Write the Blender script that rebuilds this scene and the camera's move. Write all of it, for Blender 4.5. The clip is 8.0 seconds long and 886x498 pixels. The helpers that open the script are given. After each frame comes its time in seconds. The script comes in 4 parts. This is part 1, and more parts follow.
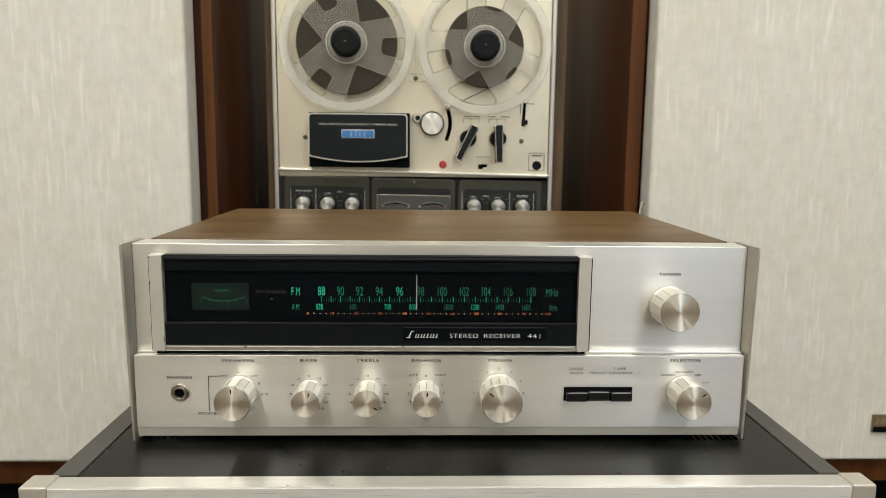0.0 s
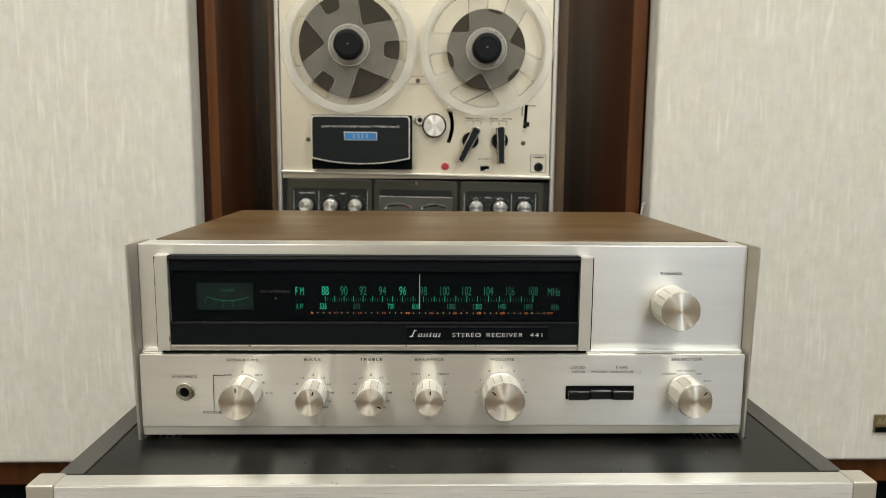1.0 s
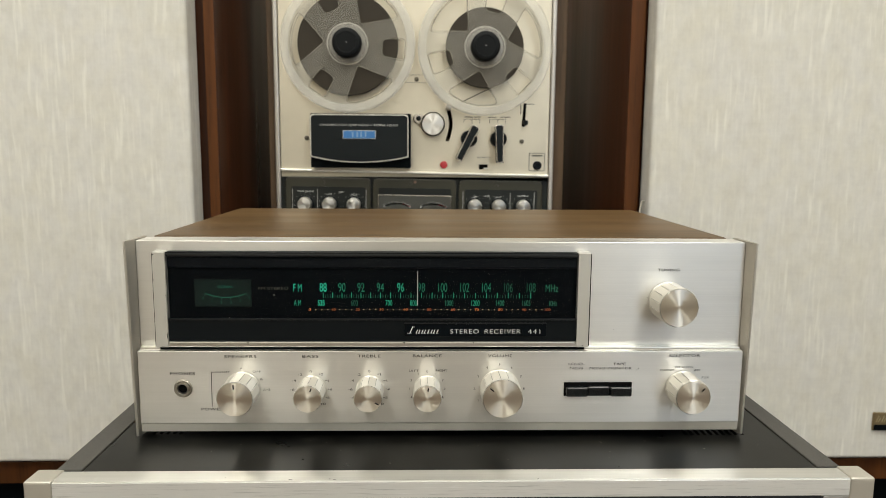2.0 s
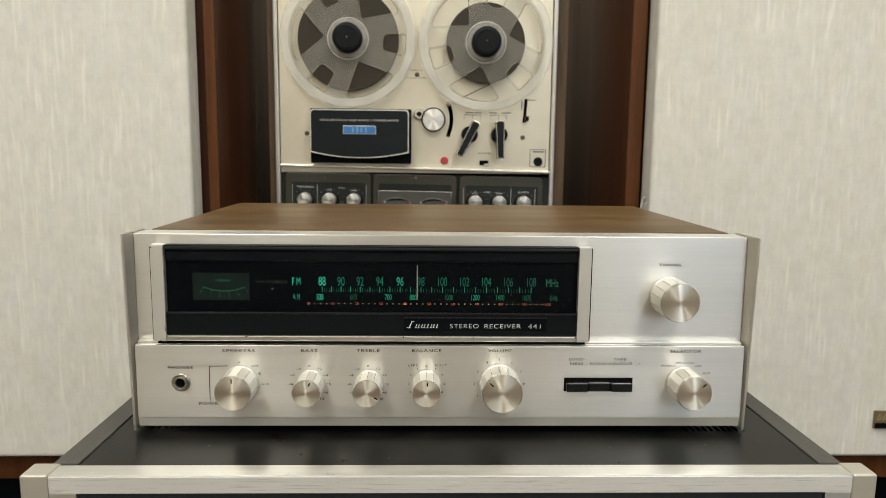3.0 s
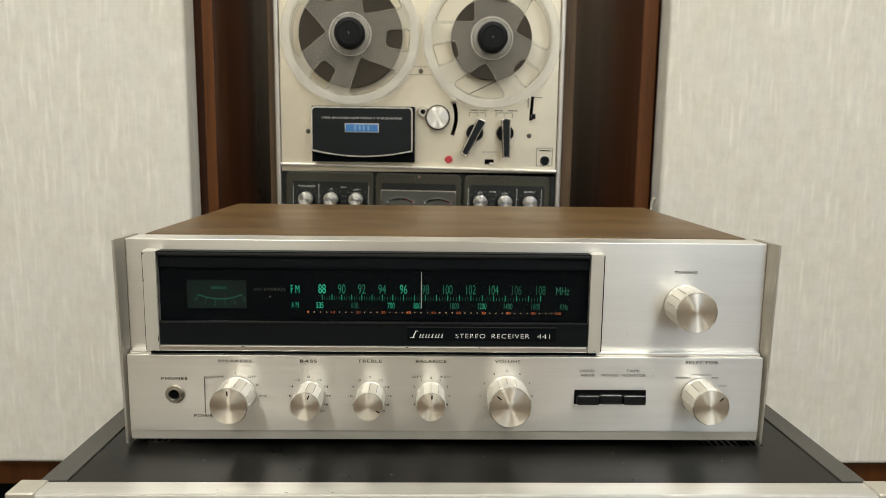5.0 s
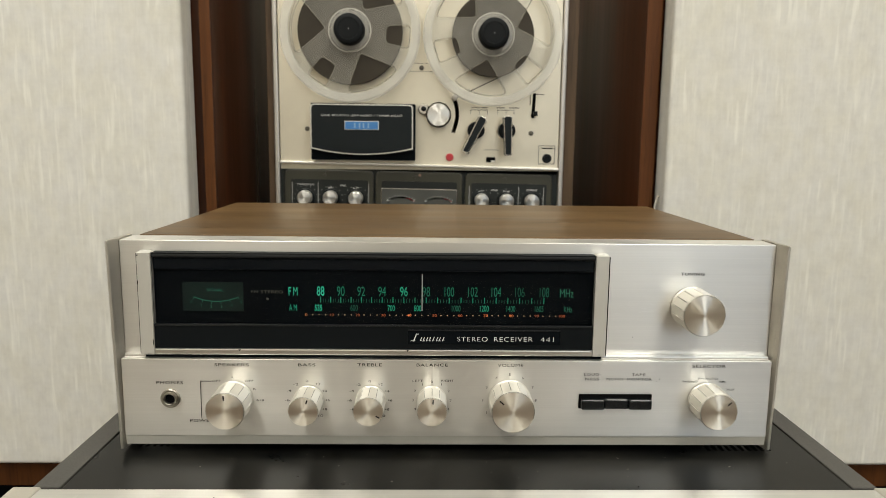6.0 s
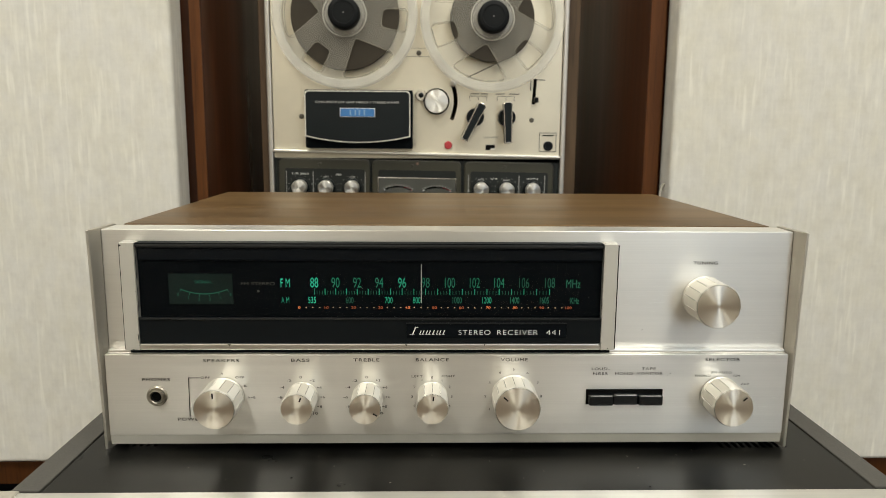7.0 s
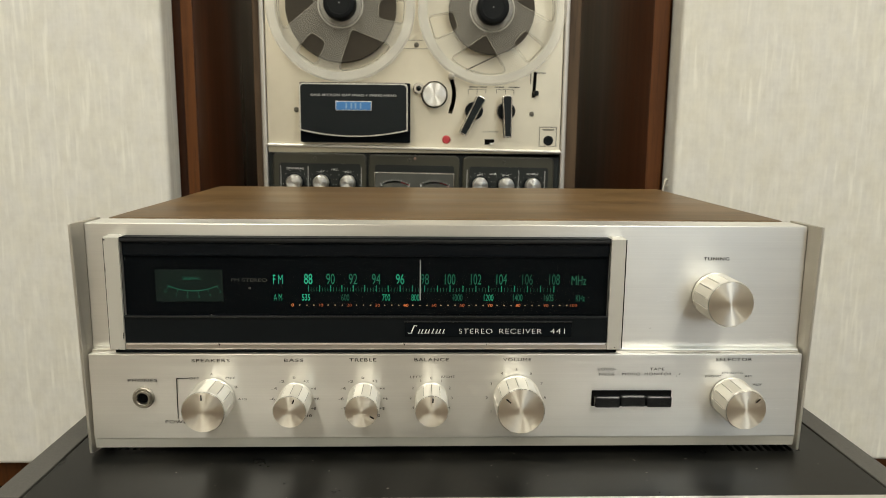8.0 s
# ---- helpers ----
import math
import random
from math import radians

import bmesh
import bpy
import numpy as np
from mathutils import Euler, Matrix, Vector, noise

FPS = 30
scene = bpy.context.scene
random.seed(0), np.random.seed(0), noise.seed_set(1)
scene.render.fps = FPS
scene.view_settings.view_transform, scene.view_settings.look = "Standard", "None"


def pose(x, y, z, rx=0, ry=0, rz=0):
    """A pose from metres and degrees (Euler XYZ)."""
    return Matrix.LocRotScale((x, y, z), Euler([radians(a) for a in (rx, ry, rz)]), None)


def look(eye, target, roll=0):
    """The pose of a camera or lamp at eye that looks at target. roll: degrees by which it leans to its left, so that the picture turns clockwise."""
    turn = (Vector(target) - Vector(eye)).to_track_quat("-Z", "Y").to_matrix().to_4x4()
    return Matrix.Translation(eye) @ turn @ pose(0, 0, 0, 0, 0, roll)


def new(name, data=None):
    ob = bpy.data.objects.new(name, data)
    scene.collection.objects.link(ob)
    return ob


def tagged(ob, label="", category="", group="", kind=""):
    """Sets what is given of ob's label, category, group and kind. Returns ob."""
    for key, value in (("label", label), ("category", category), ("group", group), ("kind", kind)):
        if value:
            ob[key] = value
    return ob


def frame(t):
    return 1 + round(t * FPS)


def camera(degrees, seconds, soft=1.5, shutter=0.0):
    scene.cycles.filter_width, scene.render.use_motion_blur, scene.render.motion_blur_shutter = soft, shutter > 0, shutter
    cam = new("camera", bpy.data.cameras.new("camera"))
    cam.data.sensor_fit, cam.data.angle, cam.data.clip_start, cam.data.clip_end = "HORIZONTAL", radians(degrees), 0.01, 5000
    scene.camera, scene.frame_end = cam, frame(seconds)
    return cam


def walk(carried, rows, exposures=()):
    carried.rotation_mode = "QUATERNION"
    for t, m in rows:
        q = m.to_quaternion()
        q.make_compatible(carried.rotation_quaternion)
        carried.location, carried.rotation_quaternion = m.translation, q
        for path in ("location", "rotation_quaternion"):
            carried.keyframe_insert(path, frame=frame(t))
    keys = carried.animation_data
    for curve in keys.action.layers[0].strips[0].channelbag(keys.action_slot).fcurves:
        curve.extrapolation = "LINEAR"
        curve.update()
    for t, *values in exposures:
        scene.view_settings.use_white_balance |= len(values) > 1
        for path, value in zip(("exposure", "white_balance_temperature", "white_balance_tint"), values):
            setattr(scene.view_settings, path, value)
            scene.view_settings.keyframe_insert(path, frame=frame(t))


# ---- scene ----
cam = camera(64.0, 8.0, soft=0.4)
cam.data.dof.use_dof = True
cam.data.dof.focus_distance = 0.475
cam.data.dof.aperture_fstop = 15.0
# seconds, x, y, z, yaw, pitch, roll
PATH = [
    (0, -0.0150, -0.4889, 0.2001, -1.69, -8.30, 0.59),
    (0.5, -0.0151, -0.4910, 0.1987, -1.67, -8.28, 0.62),
    (1, -0.0154, -0.4934, 0.1983, -1.51, -8.04, 0.45),
    (1.5, -0.0148, -0.4942, 0.1976, -1.52, -7.95, 0.37),
    (3, -0.0136, -0.4910, 0.1919, -1.50, -8.12, 0.60),
    (3.5, -0.0141, -0.4860, 0.1926, -1.39, -8.04, 0.68),
    (4, -0.0143, -0.4805, 0.1932, -1.33, -8.14, 0.66),
    (4.5, -0.0146, -0.4736, 0.1948, -1.29, -8.38, 0.70),
    (6, -0.0151, -0.4570, 0.1977, -1.23, -8.78, 0.66),
    (6.5, -0.0155, -0.4465, 0.1944, -1.21, -9.15, 0.71),
    (7, -0.0162, -0.4338, 0.1918, -1.44, -9.40, 0.43),
    (7.5, -0.0167, -0.4261, 0.1910, -1.72, -9.39, 0.53),
    (8, -0.0180, -0.4151, 0.1868, -1.76, -9.55, 0.53),
]
walk(cam, [(t, Matrix.Translation((x, y, z)) @ pose(0, 0, 0, 0, 0, yaw) @ pose(0, 0, 0, 90 + pitch) @ pose(0, 0, 0, 0, 0, roll)) for t, x, y, z, yaw, pitch, roll in PATH],
     exposures=[(0, 0.0, 6490, 10), (3, 0.0, 6510, 10), (4.5, 0.0, 6550, 10), (6.5, 0.0, 6580, 10), (7, 0.0, 6620, 9), (7.5, 0.0, 6690, 8.5), (8, 0.0, 6760, 8)])

# ---- world, lamps, exposure ----
world = bpy.data.worlds.new("room_world")
scene.world = world
world.use_nodes = True
world.node_tree.nodes["Background"].inputs[0].default_value = (0.9, 0.92, 1.0, 1)
world.node_tree.nodes["Background"].inputs[1].default_value = 0.3
scene.view_settings.exposure = 0.0

CEIL, FLOOR = 2.10, -0.42
LAMPS = [(-0.75, -0.65, 25), (0.75, -0.65, 25), (-0.85, -2.25, 25), (0.95, -2.25, 21)]


def ceiling_lamp(x, y, watts):
    lamp = bpy.data.lights.new("ceiling_lamp", "AREA")
    lamp.shape, lamp.size, lamp.size_y = "RECTANGLE", 0.28, 1.15
    lamp.energy, lamp.color = watts, (0.99, 0.98, 0.89)
    ob = new("ceiling_lamp", lamp)
    ob.location = (x, y, CEIL - 0.065)
    return ob


for lx, ly, lw in LAMPS:
    ceiling_lamp(lx, ly, lw)
# Cool fill lamp, added unseen to brighten and cool the right side.
added_cool_light = bpy.data.lights.new("added_cool_light", "AREA")
added_cool_light.shape, added_cool_light.size, added_cool_light.size_y = "RECTANGLE", 0.95, 1.3
added_cool_light.energy, added_cool_light.color = 7.5, (0.72, 0.86, 1.0)
added_cool_lamp = new("added_cool_light", added_cool_light)
added_cool_lamp.matrix_world = look((1.35, -3.02, 0.75), (0.3, 0, 0.2))

# ---- materials ----


def nodes_of(name):
    mat = bpy.data.materials.new(name)
    mat.use_nodes = True
    tree = mat.node_tree
    return mat, tree, tree.nodes["Principled BSDF"]


def link(tree, a, b):
    tree.links.new(a, b)


def coords(tree, scale, rotation=(0, 0, 0)):
    """World position, scaled along each axis."""
    geo = tree.nodes.new("ShaderNodeNewGeometry")
    mapping = tree.nodes.new("ShaderNodeMapping")
    mapping.inputs["Scale"].default_value = scale
    mapping.inputs["Rotation"].default_value = rotation
    link(tree, geo.outputs["Position"], mapping.inputs["Vector"])
    return mapping.outputs["Vector"]


def noise_of(tree, vector, scale, detail=3.0, rough=0.55):
    tex = tree.nodes.new("ShaderNodeTexNoise")
    tex.inputs["Scale"].default_value = scale
    tex.inputs["Detail"].default_value = detail
    tex.inputs["Roughness"].default_value = rough
    link(tree, vector, tex.inputs["Vector"])
    return tex.outputs["Fac"]


def ramp(tree, fac, *stops):
    node = tree.nodes.new("ShaderNodeValToRGB")
    ends = node.color_ramp.elements
    while len(ends) < len(stops):
        ends.new(0.5)
    for e, (p, c) in zip(ends, stops):
        e.position, e.color = p, (*c, 1) if len(c) == 3 else c
    link(tree, fac, node.inputs["Fac"])
    return node.outputs["Color"]


def grey(v):
    return (v, v, v)


def mixed(tree, fac, a, b, mode="MIX"):
    node = tree.nodes.new("ShaderNodeMix")
    node.data_type, node.blend_type = "RGBA", mode
    for socket, value in ((node.inputs[0], fac), (node.inputs[6], a), (node.inputs[7], b)):
        if isinstance(value, bpy.types.NodeSocket):
            link(tree, value, socket)
        elif isinstance(value, float):
            socket.default_value = value
        else:
            socket.default_value = (*value, 1)
    return node.outputs[2]


def bump(tree, bsdf, height, strength, distance):
    node = tree.nodes.new("ShaderNodeBump")
    node.inputs["Strength"].default_value = strength
    node.inputs["Distance"].default_value = distance
    link(tree, height, node.inputs["Height"])
    link(tree, node.outputs["Normal"], bsdf.inputs["Normal"])


def plain(name, color, rough=0.5, metal=0.0, wear=0.12, grain=400.0, spec=0.5, relief=0.05):
    """A surface with slight mottling at two scales."""
    mat, tree, bsdf = nodes_of(name)
    v = coords(tree, (1, 1, 1))
    big, fine = noise_of(tree, v, 18, 4), noise_of(tree, v, grain, 2)
    swing = 0.06 if relief else 0.015
    low, high = tuple(c * (1 - wear) for c in color), tuple(min(1, c * (1 + wear)) for c in color)
    col = ramp(tree, big, (0.3, low), (0.7, high))
    link(tree, col, bsdf.inputs["Base Color"])
    rr = ramp(tree, fine, (0.3, grey(max(0.02, rough - swing))), (0.7, grey(min(1, rough + swing))))
    link(tree, rr, bsdf.inputs["Roughness"])
    bsdf.inputs["Metallic"].default_value = metal
    bsdf.inputs["Specular IOR Level"].default_value = spec
    if relief:
        bump(tree, bsdf, fine, relief, 0.0002)
    return mat


def brushed(name, color, rough=0.3, aniso=0.8, grain=(3, 60, 1500), tangent=(0, 0, 1), streak=0.03, scratches=0.0):
    """Brushed aluminium: fine streaks along one axis, highlights drawn out across them."""
    mat, tree, bsdf = nodes_of(name)
    v = coords(tree, grain)
    fine = noise_of(tree, v, 1.0, 4, 0.6)
    broad = noise_of(tree, coords(tree, (7, 7, 80)), 1.0, 5)
    col = ramp(tree, fine, (0.25, tuple(c * (1 - streak) for c in color)), (0.75, tuple(min(1, c * (1 + streak)) for c in color)))
    tone = ramp(tree, broad, (0.3, grey(0.93)), (0.7, grey(1.0)))
    col = mixed(tree, 1.0, col, tone, "MULTIPLY")
    if scratches:
        dash = noise_of(tree, coords(tree, (130, 60, 1300)), 1.0, 3, 0.6)
        where = noise_of(tree, coords(tree, (16, 16, 30)), 1.0, 3, 0.6)
        on = mixed(tree, 1.0, ramp(tree, dash, (0.60, grey(0.0)), (0.70, grey(scratches))), ramp(tree, where, (0.52, grey(0.0)), (0.66, grey(1.0))), "MULTIPLY")
        col = mixed(tree, on, col, (0.97, 0.965, 0.93))
    link(tree, col, bsdf.inputs["Base Color"])
    bsdf.inputs["Metallic"].default_value = 1.0
    rr = ramp(tree, fine, (0.2, grey(rough - 0.025)), (0.8, grey(rough + 0.03)))
    link(tree, rr, bsdf.inputs["Roughness"])
    bsdf.inputs["Anisotropic"].default_value = aniso
    way = tree.nodes.new("ShaderNodeCombineXYZ")
    for i in range(3):
        way.inputs[i].default_value = tangent[i]
    link(tree, way.outputs[0], bsdf.inputs["Tangent"])
    bump(tree, bsdf, fine, 0.03, 0.0001)
    return mat


def spun(name, color, rough=0.26, aniso=0.85):
    """Metal turned on a lathe: circular grain about the object's own axis."""
    mat, tree, bsdf = nodes_of(name)
    geo, info = tree.nodes.new("ShaderNodeNewGeometry"), tree.nodes.new("ShaderNodeObjectInfo")
    off = tree.nodes.new("ShaderNodeVectorMath")
    off.operation = "SUBTRACT"
    link(tree, geo.outputs["Position"], off.inputs[0])
    link(tree, info.outputs["Location"], off.inputs[1])
    flat = tree.nodes.new("ShaderNodeVectorMath")
    flat.operation = "MULTIPLY"
    flat.inputs[1].default_value = (1, 0, 1)
    link(tree, off.outputs[0], flat.inputs[0])
    length = tree.nodes.new("ShaderNodeVectorMath")
    length.operation = "LENGTH"
    link(tree, flat.outputs[0], length.inputs[0])
    way = tree.nodes.new("ShaderNodeVectorMath")
    way.operation = "NORMALIZE"
    link(tree, flat.outputs[0], way.inputs[0])
    rings = tree.nodes.new("ShaderNodeTexNoise")
    rings.noise_dimensions = "1D"
    rings.inputs["Scale"].default_value = 6500
    rings.inputs["Detail"].default_value = 2
    link(tree, length.outputs["Value"], rings.inputs["W"])
    col = ramp(tree, rings.outputs["Fac"], (0.3, tuple(c * 0.94 for c in color)), (0.7, color))
    link(tree, col, bsdf.inputs["Base Color"])
    bsdf.inputs["Metallic"].default_value = 1.0
    bsdf.inputs["Roughness"].default_value = rough
    bsdf.inputs["Anisotropic"].default_value = aniso
    link(tree, way.outputs[0], bsdf.inputs["Tangent"])
    return mat


def wood(name, dark, light, grain=(3, 60, 60), rough=0.42, wear=0.0, spec=0.36):
    """Wood with long wavy grain; grain holds the scale along each axis."""
    mat, tree, bsdf = nodes_of(name)
    v = coords(tree, grain)
    wavy = noise_of(tree, coords(tree, tuple(g * 0.18 for g in grain)), 1.0, 3)
    fine = noise_of(tree, v, 1.0, 6, 0.65)
    pores = noise_of(tree, coords(tree, tuple(g * 5 for g in grain)), 1.0, 3)
    col = ramp(tree, fine, (0.3, dark), (0.72, light))
    tone = ramp(tree, wavy, (0.3, grey(0.72)), (0.65, grey(1.0)))
    speck = ramp(tree, pores, (0.32, grey(0.7)), (0.46, grey(1.0)))
    col = mixed(tree, 1.0, mixed(tree, 1.0, col, tone, "MULTIPLY"), speck, "MULTIPLY")
    if wear:
        stain = noise_of(tree, coords(tree, (9, 26, 26)), 1.0, 4, 0.6)
        col = mixed(tree, 1.0, col, ramp(tree, stain, (0.32, grey(1 - wear)), (0.6, grey(1.0))), "MULTIPLY")
        smear = noise_of(tree, coords(tree, (10, 75, 75)), 1.0, 2, 0.5)
        col = mixed(tree, 1.0, col, ramp(tree, smear, (0.25, grey(0.66)), (0.37, grey(1.0))), "MULTIPLY")
    link(tree, col, bsdf.inputs["Base Color"])
    rr = ramp(tree, wavy, (0.3, grey(rough + 0.1)), (0.7, grey(rough - 0.05)))
    link(tree, rr, bsdf.inputs["Roughness"])
    bsdf.inputs["Specular IOR Level"].default_value = spec
    bump(tree, bsdf, pores, 0.12, 0.0004)
    return mat


def linen(name):
    """Pale woven grille cloth: small woven blotches, soft upright threads and a few pale slubs."""
    mat, tree, bsdf = nodes_of(name)
    blot = noise_of(tree, coords(tree, (70, 70, 50)), 1.0, 5, 0.66)
    tint = noise_of(tree, coords(tree, (38, 38, 26)), 1.0, 3, 0.6)
    cloud = noise_of(tree, coords(tree, (9, 9, 9)), 1.0, 3)
    thread = noise_of(tree, coords(tree, (300, 300, 26)), 1.0, 3, 0.6)
    weft = noise_of(tree, coords(tree, (40, 40, 300)), 1.0, 3, 0.6)
    slub = noise_of(tree, coords(tree, (210, 210, 19)), 1.0, 2, 0.45)
    place = noise_of(tree, coords(tree, (30, 30, 17)), 1.0, 2)
    col = ramp(tree, blot, (0.30, (0.632, 0.618, 0.590)), (0.50, (0.676, 0.664, 0.634)), (0.70, (0.716, 0.703, 0.668)))
    col = mixed(tree, 1.0, col, ramp(tree, thread, (0.3, grey(0.945)), (0.7, grey(1.0))), "MULTIPLY")
    col = mixed(tree, 1.0, col, ramp(tree, weft, (0.3, grey(0.972)), (0.7, grey(1.0))), "MULTIPLY")
    col = mixed(tree, 1.0, col, ramp(tree, tint, (0.36, (1.0, 0.99, 0.955)), (0.62, grey(1.0))), "MULTIPLY")
    col = mixed(tree, 1.0, col, ramp(tree, cloud, (0.35, (0.985, 0.98, 0.95)), (0.65, grey(1.0))), "MULTIPLY")
    on = mixed(tree, 1.0, ramp(tree, slub, (0.52, grey(0.0)), (0.70, grey(0.52))), ramp(tree, place, (0.42, grey(0.0)), (0.60, grey(1.0))), "MULTIPLY")
    col = mixed(tree, on, col, (0.82, 0.805, 0.745))
    link(tree, col, bsdf.inputs["Base Color"])
    bsdf.inputs["Roughness"].default_value = 0.92
    bsdf.inputs["Specular IOR Level"].default_value = 0.12
    weave = noise_of(tree, coords(tree, (800, 800, 800)), 1.0, 2)
    bump(tree, bsdf, mixed(tree, 0.4, thread, weave), 0.18, 0.0005)
    return mat


def glow(name, color, strength, base=(0.02, 0.02, 0.02)):
    mat, tree, bsdf = nodes_of(name)
    v = coords(tree, (40, 40, 40))
    fac = noise_of(tree, v, 1.0, 2)
    col = ramp(tree, fac, (0.35, tuple(c * 0.55 for c in color)), (0.6, color))
    bsdf.inputs["Base Color"].default_value = (*base, 1)
    link(tree, col, bsdf.inputs["Emission Color"])
    bsdf.inputs["Emission Strength"].default_value = strength
    bsdf.inputs["Roughness"].default_value = 0.6
    bsdf.inputs["Specular IOR Level"].default_value = 0.04
    return mat


def pane(name, tint=(1, 1, 1), ior=1.45, rough=0.02):
    """Thin clear pane: see-through, with gloss that grows at a slant."""
    mat, tree, bsdf = nodes_of(name)
    clear, gloss, fres, mix = (tree.nodes.new(n) for n in ("ShaderNodeBsdfTransparent", "ShaderNodeBsdfGlossy", "ShaderNodeFresnel", "ShaderNodeMixShader"))
    clear.inputs["Color"].default_value = (*tint, 1)
    gloss.inputs["Roughness"].default_value = rough
    fres.inputs["IOR"].default_value = ior
    link(tree, fres.outputs[0], mix.inputs[0])
    link(tree, clear.outputs[0], mix.inputs[1])
    link(tree, gloss.outputs[0], mix.inputs[2])
    link(tree, mix.outputs[0], tree.nodes["Material Output"].inputs["Surface"])
    return mat


def hazy_plastic(name, color, veil, rough=0.15):
    """Clear but slightly milky plastic."""
    mat, tree, bsdf = nodes_of(name)
    v = coords(tree, (30, 30, 30))
    fac = ramp(tree, noise_of(tree, v, 1.0, 3), (0.3, grey(veil * 0.85)), (0.7, grey(veil * 1.1)))
    bsdf.inputs["Base Color"].default_value = (*color, 1)
    bsdf.inputs["Roughness"].default_value = rough
    link(tree, fac, bsdf.inputs["Alpha"])
    return mat


def dusty_black(name):
    """Black semi-gloss paint with sparse pale dust flecks and faint smudges."""
    mat, tree, bsdf = nodes_of(name)
    smudge = noise_of(tree, coords(tree, (14, 14, 14)), 1.0, 5, 0.6)
    fleck = noise_of(tree, coords(tree, (330, 330, 330)), 1.0, 2, 0.5)
    patch = noise_of(tree, coords(tree, (45, 45, 45)), 1.0, 2, 0.5)
    base = ramp(tree, smudge, (0.38, (0.0040, 0.0043, 0.0043)), (0.72, (0.0120, 0.0112, 0.0095)))
    bsdf.inputs["Specular IOR Level"].default_value = 0.19
    dots = ramp(tree, fleck, (0.735, grey(0.0)), (0.76, grey(1.0)))
    gate = ramp(tree, patch, (0.50, grey(0.0)), (0.62, grey(1.0)))
    both = mixed(tree, 1.0, dots, gate, "MULTIPLY")
    link(tree, mixed(tree, both, base, (0.16, 0.145, 0.12)), bsdf.inputs["Base Color"])
    rr = ramp(tree, smudge, (0.3, grey(0.25)), (0.7, grey(0.37)))
    link(tree, rr, bsdf.inputs["Roughness"])
    return mat


def scratched(name, color):
    """Coarsely brushed aluminium, worn bright and dark in short dashes along x."""
    mat, tree, bsdf = nodes_of(name)
    dash = noise_of(tree, coords(tree, (34, 1000, 1000)), 1.0, 4, 0.7)
    patch = noise_of(tree, coords(tree, (9, 20, 60)), 1.0, 3)
    col = ramp(tree, dash, (0.28, tuple(c * 0.68 for c in color)), (0.44, color), (0.60, color), (0.74, tuple(min(1, c * 1.22) for c in color)))
    link(tree, col, bsdf.inputs["Base Color"])
    bsdf.inputs["Metallic"].default_value = 0.5
    link(tree, ramp(tree, patch, (0.3, grey(0.30)), (0.7, grey(0.48))), bsdf.inputs["Roughness"])
    bump(tree, bsdf, dash, 0.25, 0.0002)
    return mat


ALU = brushed("brushed_aluminium", (0.744, 0.727, 0.692), 0.37, 0.78, scratches=0.18)
ALU_CAP = brushed("satin_aluminium_cap", (0.64, 0.615, 0.56), 0.50, 0.2, grain=(900, 60, 6), tangent=(1, 0, 0))
BAR_FRONT = scratched("scratched_aluminium", (0.86, 0.86, 0.84))
BAR_TOP = brushed("satin_aluminium_bar", (0.79, 0.78, 0.75), 0.40, 0.5, grain=(9, 420, 420), tangent=(0, 1, 0), streak=0.07, scratches=0.4)
ALU_FRAME = plain("sanded_aluminium", (0.60, 0.585, 0.54), 0.45, 0.55, 0.05, 900, relief=0.02)
ALU_BEVEL = plain("satin_metal_bevel", (0.60, 0.58, 0.52), 0.45, 0.45, 0.04, 500, relief=0)
ALU_EDGE = plain("polished_aluminium_edge", (0.74, 0.725, 0.69), 0.32, 1.0, 0.03, 300, relief=0)
KNOB_FACE = spun("spun_aluminium", (0.91, 0.865, 0.77), 0.31, 0.96)
DECK_KNOB = spun("bright_spun_aluminium", (0.86, 0.85, 0.82), 0.38, 0.85)
KNOB_SIDE = plain("machined_aluminium", (0.80, 0.775, 0.71), 0.32, 0.72, 0.02, 300, relief=0)
KNOB_DARK = plain("knob_groove", (0.10, 0.095, 0.085), 0.45, 0.6)
BLACK_PLASTIC = plain("black_plastic", (0.0050, 0.0068, 0.0082), 0.30, 0.0, 0.05, spec=0.16, relief=0)
BLACK_SATIN = plain("black_satin", (0.0034, 0.0048, 0.0062), 0.5, 0.0, 0.05, spec=0.04, relief=0)
LIP_BLACK = plain("worn_black_edge", (0.0058, 0.0068, 0.0078), 0.36, 0.0, 0.1, spec=0.34, relief=0)
BEZEL_BLACK = plain("dark_grey_bezel", (0.0055, 0.0074, 0.0098), 0.5, 0.0, 0.05, spec=0.08, relief=0)
BUTTON_BLACK = plain("black_button_plastic", (0.0045, 0.0055, 0.0065), 0.24, 0.0, 0.05, spec=0.34, relief=0)
INK = plain("black_ink", (0.008, 0.007, 0.006), 0.7, spec=0.2, relief=0)
WHITE_INK = plain("white_ink", (0.72, 0.72, 0.70), 0.6, relief=0)
SILVER_INK = plain("silver_grey_ink", (0.42, 0.42, 0.41), 0.5, relief=0)
DARK_HOLE = plain("dark_hole", (0.003, 0.003, 0.003), 0.8, spec=0.05, relief=0)
DARK_NICKEL = plain("dark_nickel", (0.36, 0.335, 0.29), 0.3, 1.0, 0.08, relief=0)
DECK_SCREW = plain("blackened_screw", (0.13, 0.12, 0.10), 0.35, 0.8, 0.1, relief=0)
STEEL = plain("nickel_steel", (0.62, 0.60, 0.56), 0.25, 1.0, 0.08, relief=0)
BLACK_METAL = dusty_black("black_painted_metal")
DUST = plain("pale_dust", (0.22, 0.21, 0.18), 0.8, relief=0)
